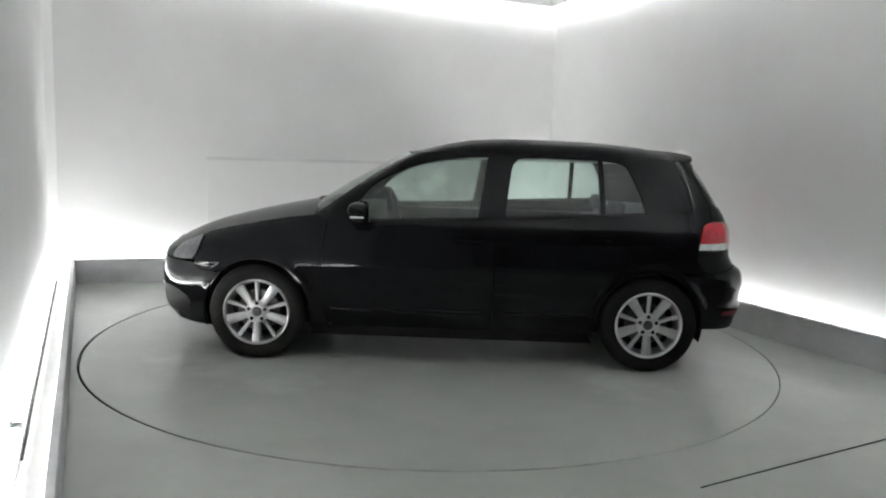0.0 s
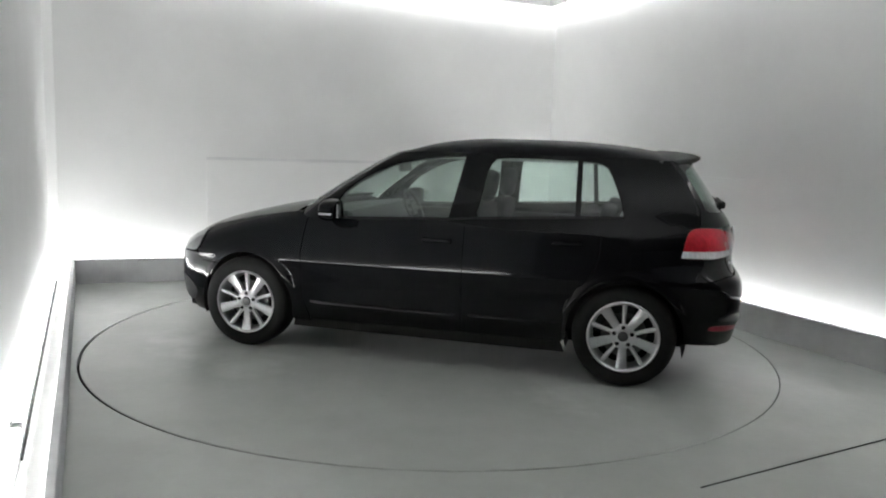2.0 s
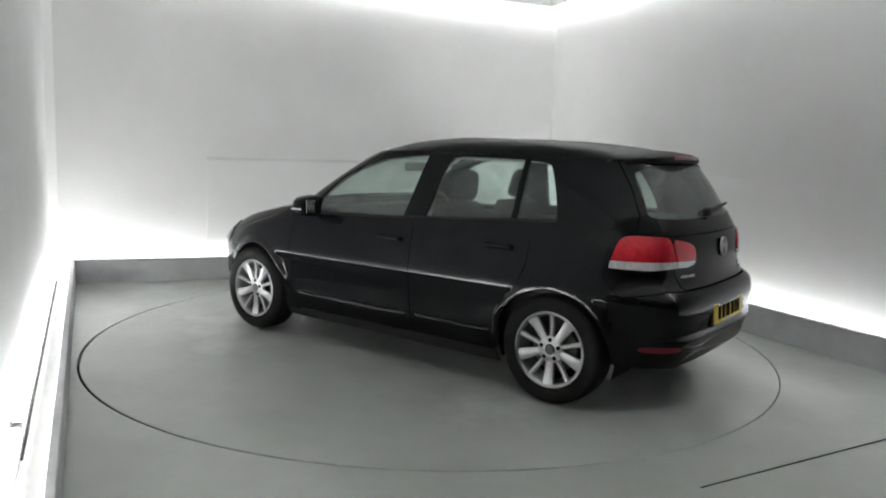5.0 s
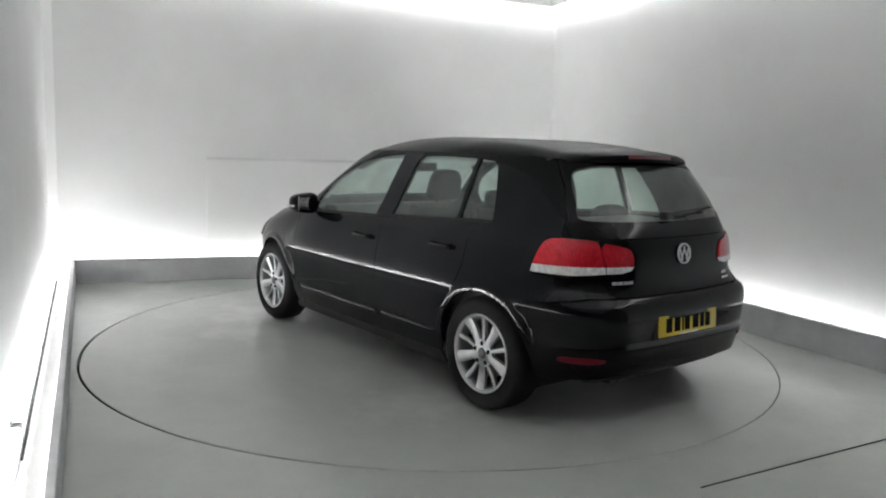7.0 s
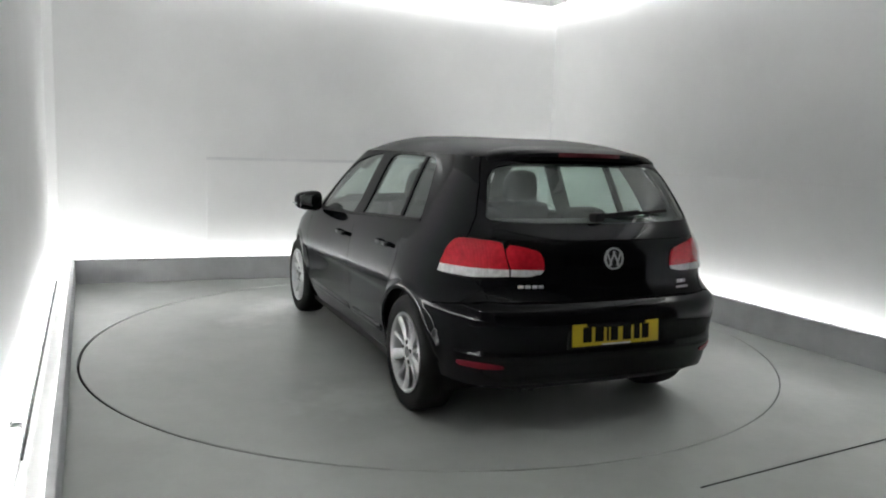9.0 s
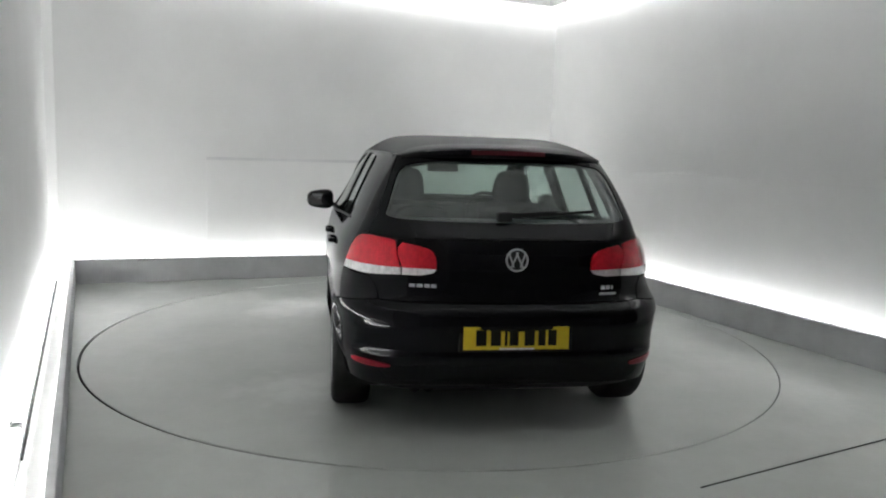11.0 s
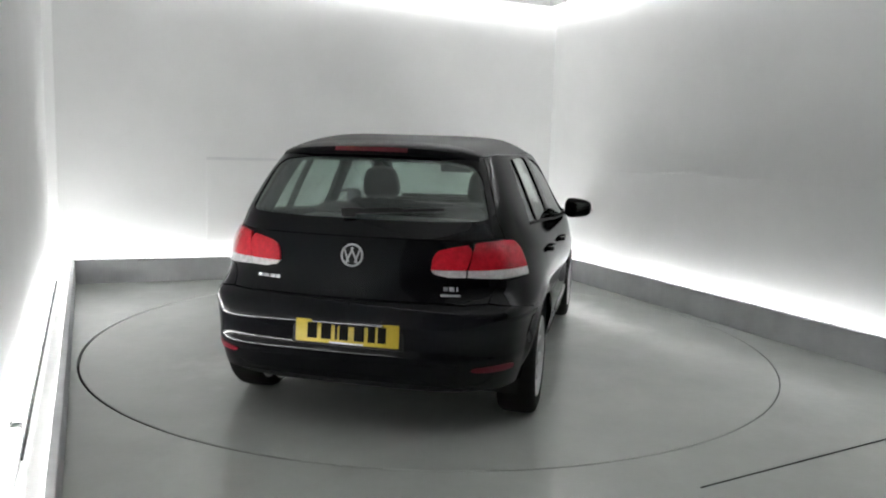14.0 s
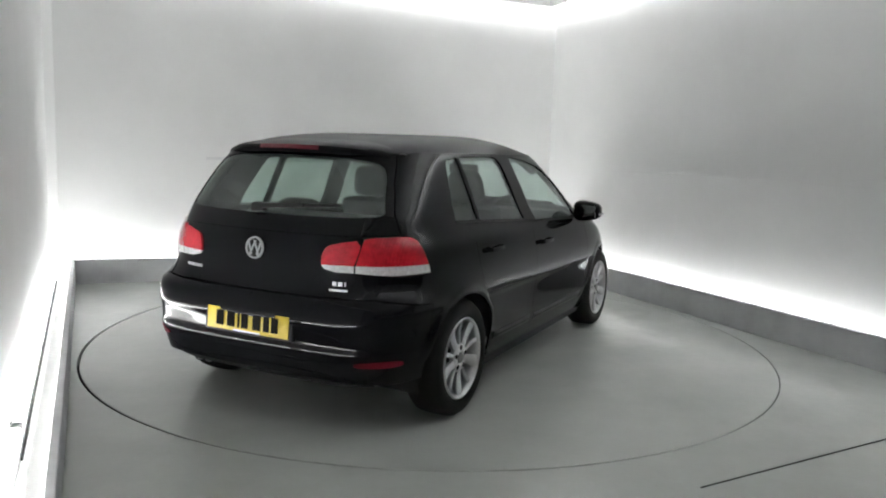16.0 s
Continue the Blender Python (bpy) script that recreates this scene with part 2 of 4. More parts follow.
hall = (("wall_south", (HALL_X[0], HALL_Y[0] - 0.2, HALL_X[1], HALL_Y[0])), ("wall_hall_north", (HALL_X[0], HALL_Y[1], HALL_X[1], HALL_Y[1] + 0.2)),
        ("wall_hall_west", (HALL_X[0] - 0.2, HALL_Y[0], HALL_X[0], HALL_Y[1])), ("wall_hall_east", (HALL_X[1], HALL_Y[0], HALL_X[1] + 0.2, HALL_Y[1])))
for name, (x0, y0, x1, y1) in hall:
    bm = prism([(x0, y0), (x1, y0), (x1, y1), (x0, y1)], 0.0, TOP)
    tagged(new(name, mesh_of(name, bm, HALL, 0)), "plain dark wall of the hall around the booth", "wall", kind="structure")

TABLE_R, GAP = 2.433, 0.0108
HOLE = Vector((-0.0048, -0.0012))      # the hole sits a little off the plate's middle
bm = bmesh.new()
N = 180
hole = [bm.verts.new((HOLE.x + (TABLE_R + GAP) * math.cos(2 * math.pi * k / N), HOLE.y + (TABLE_R + GAP) * math.sin(2 * math.pi * k / N), 0)) for k in range(N)]
deep = [bm.verts.new((v.co.x, v.co.y, -0.06)) for v in hole]


def to_edge(v):
    cx, cy = v.co.x, v.co.y
    k = min((HALL_X[1] if cx > 0 else -HALL_X[0]) / max(abs(cx), 1e-6), (HALL_Y[1] if cy > 0 else -HALL_Y[0]) / max(abs(cy), 1e-6))
    return (cx * k, cy * k, 0)


outer = [bm.verts.new(to_edge(v)) for v in hole]
for k in range(N):
    j = (k + 1) % N
    bm.faces.new((hole[k], outer[k], outer[j], hole[j]))
    bm.faces.new((deep[k], hole[k], hole[j], deep[j]))
floor_ob = tagged(new("floor", mesh_of("floor", bm, FLOOR, 30)), "smooth grey epoxy floor, slightly glossy and scuffed", "floor", kind="structure")
bm = lathe([(0.0, -0.08), (TABLE_R + 0.3, -0.08), (TABLE_R + 0.3, -0.061), (0.0, -0.061)], 90, "z")
tagged(new("pit", mesh_of("pit", bm, GROOVE, 0)), "black gap round the turning plate", "pit", kind="structure")

# the turning plate
turntable = new("turntable")
tagged(turntable, "round grey epoxy turntable plate flush with the floor", "turntable")
part("plate", lathe([(0.0, -0.06), (TABLE_R - 0.03, -0.06), (TABLE_R - 0.03, 0.0), (1.2, 0.0), (0.0, 0.0)], 180, "z"), TABLE, turntable, smooth=30)
part("rim_ring", lathe([(TABLE_R - 0.03, -0.06), (TABLE_R, -0.06), (TABLE_R, -0.003), (TABLE_R - 0.003, 0.0), (TABLE_R - 0.03, 0.0)], 180, "z"), TABLE, turntable, smooth=30)
# plate's side painted black, standing for the shade inside the gap
part("gap_shade_band", lathe([(TABLE_R, -0.058), (TABLE_R + 0.002, -0.058), (TABLE_R + 0.002, -0.005), (TABLE_R, -0.005)], 180, "z"), GROOVE, turntable, "black band that darkens the gap round the plate", smooth=30)



def wet(mat, spots, dry, damp):
    """Smoother, wetter patches with ragged soft edges round the given plan points."""
    nt = mat.node_tree
    co, warp, add = nt.nodes.new("ShaderNodeTexCoord"), nt.nodes.new("ShaderNodeTexNoise"), nt.nodes.new("ShaderNodeVectorMath")
    warp.inputs["Scale"].default_value, warp.inputs["Detail"].default_value = 5.0, 6.0
    add.operation = "MULTIPLY_ADD"
    add.inputs[1].default_value, add.inputs[2].default_value = (0.7, 0.7, 0.0), (-0.35, -0.35, 0.0)
    nt.links.new(co.outputs["Object"], warp.inputs["Vector"])
    nt.links.new(warp.outputs["Color"], add.inputs[0])
    moved = nt.nodes.new("ShaderNodeVectorMath")
    moved.operation = "ADD"
    nt.links.new(co.outputs["Object"], moved.inputs[0])
    nt.links.new(add.outputs["Vector"], moved.inputs[1])
    nearest = None
    for x, y in spots:
        d = nt.nodes.new("ShaderNodeVectorMath")
        d.operation = "DISTANCE"
        d.inputs[1].default_value = (x, y, 0)
        nt.links.new(moved.outputs["Vector"], d.inputs[0])
        if nearest is None:
            nearest = d.outputs["Value"]
        else:
            low = nt.nodes.new("ShaderNodeMath")
            low.operation = "MINIMUM"
            nt.links.new(nearest, low.inputs[0])
            nt.links.new(d.outputs["Value"], low.inputs[1])
            nearest = low.outputs[0]
    fade = nt.nodes.new("ShaderNodeMapRange")
    fade.inputs["From Min"].default_value, fade.inputs["From Max"].default_value = 0.08, 0.42
    fade.inputs["To Min"].default_value, fade.inputs["To Max"].default_value = damp, dry
    nt.links.new(nearest, fade.inputs["Value"])
    shader = nt.nodes["Principled BSDF"]
    nt.links.new(fade.outputs["Result"], shader.inputs["Roughness"])
    # wet patches also painted paler, for the bright wall they mirror
    film, tint = nt.nodes.new("ShaderNodeMapRange"), nt.nodes.new("ShaderNodeVectorMath")
    film.inputs["From Min"].default_value, film.inputs["From Max"].default_value = 0.10, 0.36
    film.inputs["To Min"].default_value, film.inputs["To Max"].default_value = 1.20, 1.0
    tint.operation = "SCALE"
    nt.links.new(nearest, film.inputs["Value"])
    nt.links.new(shader.inputs["Base Color"].links[0].from_socket, tint.inputs[0])
    nt.links.new(film.outputs["Result"], tint.inputs["Scale"])
    nt.links.new(tint.outputs["Vector"], shader.inputs["Base Color"])


wet(TABLE, [(1.20, 0.98), (1.55, 0.80), (0.90, 1.15), (1.22, -1.10), (0.85, -1.30), (1.60, -0.95), (-1.2, 1.0)], 0.23, 0.09)

# floor joint in front of the plate
JOINT_A, JOINT_B = Vector((1.19, -2.537)), Vector((4.6, -0.69))
d = (JOINT_B - JOINT_A).normalized()
n = Vector((-d.y, d.x)) * 0.0032
bm = prism([JOINT_A - n, JOINT_B - n, JOINT_B + n, JOINT_A + n], 0.0005, 0.004)
tagged(new("floor_joint", mesh_of("floor_joint", bm, GROOVE, 0)), "dark straight joint in the epoxy floor", "joint", kind="structure")


def batten(length, tube_mat):
    """A tube batten along x, standing on z = 0."""
    base = new("batten_light")
    tagged(base, "white batten light with one bare glowing tube", "light", group="trough and ceiling tubes")
    part("body", box(bmesh.new(), (length, 0.045, 0.035), (0, 0, 0.0175), bevel=0.006), BATTEN, base)
    tube = lathe([(0.0, -length / 2 + 0.03), (0.016, -length / 2 + 0.03), (0.016, length / 2 - 0.03), (0.0, length / 2 - 0.03)], 10)
    bmesh.ops.transform(tube, matrix=pose(0, 0, 0.075, 0, 0, 90), verts=tube.verts)
    part("tube", tube, tube_mat, base, "glowing white tube")
    for s in (-1, 1):
        part("end_cap", box(bmesh.new(), (0.03, 0.05, 0.095), (s * (length / 2 - 0.012), 0, 0.0475), bevel=0.006), ENDCAP, base, "grey plastic end cap")
    return base


def trough_run(a, b, z):
    """Battens end to end from a to b."""
    way = b - a
    n = math.ceil(way.length / 1.6)
    for k in range(n):
        mid = a + way * ((k + 0.5) / n)
        m = Matrix.Translation((mid.x, mid.y, z)) @ pose(0, 0, 0, 0, 0, math.degrees(math.atan2(way.y, way.x)))
        if k == 0:
            first = batten(way.length / n - 0.02, TUBE)
            first.matrix_basis = m
        else:
            copy_thing(first, m)


p = ring_points(0.155)
PLINTH = 0.150
q0, q1 = ring_points(0.133), ring_points(0.198)
bm = prism([q0[0], q0[1] + D_SIDE * 0.06, q1[1] + D_SIDE * 0.06, q1[0]], 0.012, PLINTH)
tagged(new("plinth_west", mesh_of("plinth_west", bm, TROUGH, 0)), "white painted plinth carrying the tubes behind the kerb", "plinth", kind="structure")
w = ring_points(0.170)
trough_run(A + D_SIDE * 6.2 + N_LEFT * 0.170, w[1] + D_SIDE * 0.08, PLINTH)
trough_run(p[1] + D_BACK * 0.08, p[2] - D_BACK * 0.08, 0.012)
trough_run(p[2] + D_SIDE * 0.08, p[3], 0.012)
ceiling_batten = batten(1.5, TUBE_B)
p = ring_points(0.062)
north = (p[2] - p[1])
east = (p[3] - p[2]).normalized()
south = A + D_SIDE * 6.3
open_way = B + D_SIDE * 7.0 - south
spots = [(p[1] + north * (0.20 + 0.265 * k), north) for k in range(4)] + [(p[2] + east * d, east) for d in (0.85, 2.4, 3.95, 5.5)]
# unseen row over the open side, added to light the near floor and car
spots += [(south + open_way * (0.14 + 0.24 * k), open_way) for k in range(4)]
for k, (mid, way) in enumerate(spots):
    m = Matrix.Translation((mid.x, mid.y, 3.12)) @ pose(0, 0, 0, 0, 0, math.degrees(math.atan2(way.y, way.x)))
    if k == 0:
        ceiling_batten.matrix_basis = m
    else:
        copy_thing(ceiling_batten, m)

# a thin cable on the plinth, before the fittings
p = ring_points(0.145)
d = (p[0] - p[1]).normalized()
a, b = p[1] + d * 0.85, p[1] + d * 4.95
bm = prism([a, b, b - N_LEFT * 0.009, a - N_LEFT * 0.009], PLINTH, PLINTH + 0.009)
tagged(new("cable", mesh_of("cable", bm, GROOVE, 0)), "thin black cable lying on the plinth beside the tubes", "cable")


# ---------------------------------------------------------------- the car's surface
# x forwards, y to its left, z up; the origin lies on the ground half way between the axles
def bend(z, knots):
    """A smooth curve through (z, value) knots, with no overshoot."""
    k = np.array(knots, float)
    xs, ys = k[:, 0], k[:, 1]
    h, dlt = np.diff(xs), np.diff(ys) / np.diff(xs)
    m = np.zeros(len(xs))
    m[0], m[-1] = dlt[0], dlt[-1]
    for i in range(1, len(xs) - 1):
        if dlt[i - 1] * dlt[i] > 0:
            m[i] = 2 * dlt[i - 1] * dlt[i] / (dlt[i - 1] + dlt[i])
    z = np.clip(z, xs[0], xs[-1])
    i = np.clip(np.searchsorted(xs, z) - 1, 0, len(h) - 1)
    t = (z - xs[i]) / h[i]
    return (ys[i] * (1 + 2 * t) * (1 - t) ** 2 + h[i] * m[i] * t * (1 - t) ** 2
            + ys[i + 1] * t * t * (3 - 2 * t) + h[i] * m[i + 1] * t * t * (t - 1))


WIDTH = ((0.12, 0.79), (0.22, 0.825), (0.32, 0.85), (0.45, 0.866), (0.56, 0.873), (0.605, 0.8785), (0.624, 0.8865), (0.634, 0.8882), (0.665, 0.8878), (0.69, 0.8864), (0.74, 0.8812), (0.80, 0.8715),
         (0.92, 0.842), (0.98, 0.813), (1.05, 0.773), (1.20, 0.707), (1.35, 0.636), (1.40, 0.608), (1.46, 0.55))
REAR = ((0.12, 1.80), (0.20, 1.88), (0.27, 1.955), (0.40, 1.992), (0.44, 2.007), (0.46, 1.998), (0.54, 2.003), (0.575, 2.010),
        (0.63, 2.003), (0.675, 1.985), (0.70, 1.955), (0.74, 1.948), (0.90, 1.942), (1.00, 1.912), (1.07, 1.865), (1.36, 1.66), (1.46, 1.585))
NOSE = ((0.12, 1.95), (0.20, 2.06), (0.30, 2.115), (0.50, 2.135), (0.62, 2.12), (0.70, 2.07), (0.78, 1.99), (1.10, 1.5))
SCREEN = ((0.90, 1.15), (1.00, 1.03), (1.09, 0.90), (1.22, 0.69), (1.34, 0.475), (1.40, 0.34), (1.46, 0.15))
ARCH_R, AXLE, WHEEL_R = 0.352, 1.289, 0.316


def outline(z, upper):
    """The plan outline of the left half at the height z, from the tail's middle to the nose's middle: arc length from x = 0, x, y."""
    th = np.linspace(0, np.pi, 901)
    rear = th < np.pi / 2
    w = bend(z, WIDTH)
    a = np.where(rear, bend(z, REAR), bend(z, SCREEN if upper else NOSE))
    n = np.where(rear, float(bend(np.array(z), ((0.1, 7.0), (0.98, 7.0), (1.10, 8.5), (1.40, 7.0)))), 9.0 if upper else 4.6)
    c = np.where(rear, float(bend(np.array(z), ((0.1, 0.05), (0.66, 0.06), (0.78, 0.20), (1.0, 0.20), (1.3, 0.10)))), 0.22 if upper else 0.30)
    r = (np.abs(np.cos(th)) ** n + np.abs(np.sin(th)) ** n) ** (-1 / n)
    y = w * r * np.sin(th)
    x = -r * np.cos(th) * (a - c * y * y)
    s = np.concatenate([[0], np.cumsum(np.hypot(np.diff(x), np.diff(y)))])
    s -= s[450]
    return s, x, y


Z_ROWS = np.linspace(0.12, 1.46, 135)
TABLES = {up: [outline(z, up) for z in Z_ROWS] for up in (False, True)}


def row(z):
    f = (z - Z_ROWS[0]) / (Z_ROWS[1] - Z_ROWS[0])
    i = int(min(max(math.floor(f), 0), len(Z_ROWS) - 2))
    return i, f - i


def lift(u, z, upper, out=0.0):
    """From arc length and height to the body's surface, with the arches' lips; out: metres off the surface."""
    def plain(u, z):
        i, f = row(z)
        p = []
        for j in (i, i + 1):
            s, x, y = TABLES[upper][j]
            p.append((np.interp(u, s, x), np.interp(u, s, y)))
        return Vector((p[0][0] * (1 - f) + p[1][0] * f, p[0][1] * (1 - f) + p[1][1] * f, z))
    p = plain(u, z)
    if abs(out) > 0:
        e = 0.01
        du, dz = plain(u + e, z) - plain(u - e, z), plain(u, z + e) - plain(u, z - e)
        p = p + dz.cross(du).normalized() * out
    if z < 0.8 and p.y > 0.6:
        for ax in (AXLE, -AXLE):
            d = math.hypot(p.x - ax, z - WHEEL_R)
            k = min(max((ARCH_R + 0.052 - d) / 0.026, 0.0), 1.0)
            if k > 0:
                lip = plain(u, 0.64).y + 0.007 - 0.010 * (z - 0.5)
                p.y += (lip - p.y) * k * k * (3 - 2 * k) * min(max((z - 0.36) / 0.16, 0.0), 1.0)
    if not upper and p.x > 0.9 and z > 0.6:
        top = hood_edge(p.x)
        k = max(0.0, (z - (top - 0.10)) / 0.10)
        p.y -= 0.05 * min(k, 1.2) ** 2 * min((p.x - 0.9) / 0.3, 1.0)
    return p


def sx(x, z, upper=False):
    """The unrolled point of the side at x."""
    i, f = row(z)
    return (sum(wt * float(np.interp(x, TABLES[upper][j][1], TABLES[upper][j][0])) for j, wt in ((i, 1 - f), (i + 1, f))), z)


def sy(y, z, upper=False):
    """The unrolled point of the tail at y."""
    i, f = row(z)
    u = 0
    for j, wt in ((i, 1 - f), (i + 1, f)):
        s, _, ys = TABLES[upper][j]
        u += wt * float(np.interp(y, ys[:400], s[:400]))
    return (u - (0.006 if y == 0 else 0), z)


def fy(y, z, upper=False):
    """The unrolled point of the nose or windscreen at y."""
    i, f = row(z)
    u = 0
    for j, wt in ((i, 1 - f), (i + 1, f)):
        s, _, ys = TABLES[upper][j]
        u += wt * float(np.interp(y, ys[:500:-1], s[:500:-1]))
    return (u + (0.006 if y == 0 else 0), z)


def hood_edge(x):
    return float(bend(np.array(x), ((0.60, 1.0), (0.95, 0.965), (1.30, 0.905), (1.60, 0.835), (1.80, 0.77), (1.95, 0.70), (2.15, 0.62))))


def hood_mid(x):
    return float(bend(np.array(x), ((0.90, 1.045), (1.08, 1.01), (1.31, 0.962), (1.53, 0.91), (1.75, 0.85), (1.95, 0.765), (2.08, 0.68))))


def inside(px, py, poly):
    """Which of the points lie in the polygon."""
    q = np.array(poly)
    a, b = q, np.roll(q, -1, 0)
    hit = np.zeros(len(px), bool)
    for (x0, y0), (x1, y1) in zip(a, b):
        if y0 != y1:
            hit ^= ((y0 > py) != (y1 > py)) & (px < (x1 - x0) * (py - y0) / (y1 - y0) + x0)
    return hit


def gap_to(px, py, poly):
    q = np.array(poly)
    best = np.full(len(px), 9.0)
    for (x0, y0), (x1, y1) in zip(q, np.roll(q, -1, 0)):
        l2 = (x1 - x0) ** 2 + (y1 - y0) ** 2 + 1e-12
        t = np.clip(((px - x0) * (x1 - x0) + (py - y0) * (y1 - y0)) / l2, 0, 1)
        best = np.minimum(best, np.hypot(px - x0 - t * (x1 - x0), py - y0 - t * (y1 - y0)))
    return best


def dense(poly, h):
    made = []
    for p, q in zip(poly, poly[1:] + poly[:1]):
        n = max(1, math.ceil(math.dist(p, q) / h))
        made += [(p[0] + (q[0] - p[0]) * k / n, p[1] + (q[1] - p[1]) * k / n) for k in range(n)]
    return made


def smooth_loop(poly, rounds=2, keep=()):
    """Rounds a polygon's corners by cutting them; the indices in keep stay sharp."""
    pts = [(p, i in keep) for i, p in enumerate(poly)]
    for _ in range(rounds):
        nxt = []
        for k, (p, sharp) in enumerate(pts):
            a, b = pts[k - 1][0], pts[(k + 1) % len(pts)][0]
            if sharp:
                nxt.append((p, True))
            else:
                for e in (a, b):
                    f = min(0.22, 0.045 / max(math.dist(p, e), 1e-6))
                    nxt.append(((p[0] + (e[0] - p[0]) * f, p[1] + (e[1] - p[1]) * f), False))
        pts = nxt
    return [p for p, _ in pts]


from mathutils.geometry import delaunay_2d_cdt


def skin(poly, holes=(), upper=False, h=0.03, out=0.0, sides=(1,), thick=0.012):
    """A panel of the car's surface: an unrolled polygon with holes, meshed, lifted and thickened inwards. sides: 1 left, -1 right."""
    loops = [dense(list(poly), h)] + [dense(list(q), h) for q in holes]
    pts, edges = [], []
    for loop in loops:
        n0 = len(pts)
        pts += loop
        edges += [(n0 + i, n0 + (i + 1) % len(loop)) for i in range(len(loop))]
    q = np.array(loops[0])
    gx, gy = np.meshgrid(np.arange(q[:, 0].min(), q[:, 0].max(), h), np.arange(0.02 + math.floor(q[:, 1].min() / h) * h, q[:, 1].max(), h))
    gx, gy = gx.ravel(), gy.ravel()
    ok = inside(gx, gy, loops[0]) & (gap_to(gx, gy, loops[0]) > h * 0.45)
    for hole_loop in loops[1:]:
        ok &= ~inside(gx, gy, hole_loop) & (gap_to(gx, gy, hole_loop) > h * 0.45)
    pts += list(zip(gx[ok], gy[ok]))
    vs, _, fs, *_ = delaunay_2d_cdt([Vector(p) for p in pts], edges, [], 0, 1e-6)
    cx = np.array([sum(vs[i].x for i in f) / 3 for f in fs])
    cy = np.array([sum(vs[i].y for i in f) / 3 for f in fs])
    ok = inside(cx, cy, loops[0])
    for hole_loop in loops[1:]:
        ok &= ~inside(cx, cy, hole_loop)
    bm = bmesh.new()
    for s in sides:
        made = []
        for v in vs:
            p = lift(v.x, v.y, upper, out)
            made.append(bm.verts.new((p.x, p.y * s, p.z)))
        for f, keep in zip(fs, ok):
            if keep:
                bm.faces.new([made[i] for i in (f[::-1] if s > 0 else f)])
    bmesh.ops.delete(bm, geom=[v for v in bm.verts if not v.link_faces], context="VERTS")
    if len(sides) > 1:
        bmesh.ops.remove_doubles(bm, verts=[v for v in bm.verts if abs(v.co.y) < 2e-3], dist=3e-3)
    if thick:
        bm.normal_update()
        old = list(bm.faces)
        rim = [e for e in bm.edges if len(e.link_faces) == 1]
        back = {v: bm.verts.new(v.co - v.normal * thick) for v in list(bm.verts)}
        for e in rim:
            f = e.link_faces[0]
            a, b = e.verts
            loop = [l for l in f.loops if l.edge == e][0]
            a, b = loop.vert, loop.link_loop_next.vert
            bm.faces.new((b, a, back[a], back[b]))
        for f in old:
            bm.faces.new([back[v] for v in reversed(f.verts)])
    return bm


def arch_curve(ax, a0, a1, steps=18):
    """Points of the wheel opening, degrees from straight ahead, over the top."""
    return [sx(ax + ARCH_R * math.cos(radians(a0 + (a1 - a0) * k / steps)), WHEEL_R + ARCH_R * math.sin(radians(a0 + (a1 - a0) * k / steps)))
            for k in range(steps + 1)]


def side_line(points, upper=False):
    return [sx(x, z, upper) for x, z in points]


def tail_line(points, upper=False):
    return [sy(y, z, upper) for y, z in points]


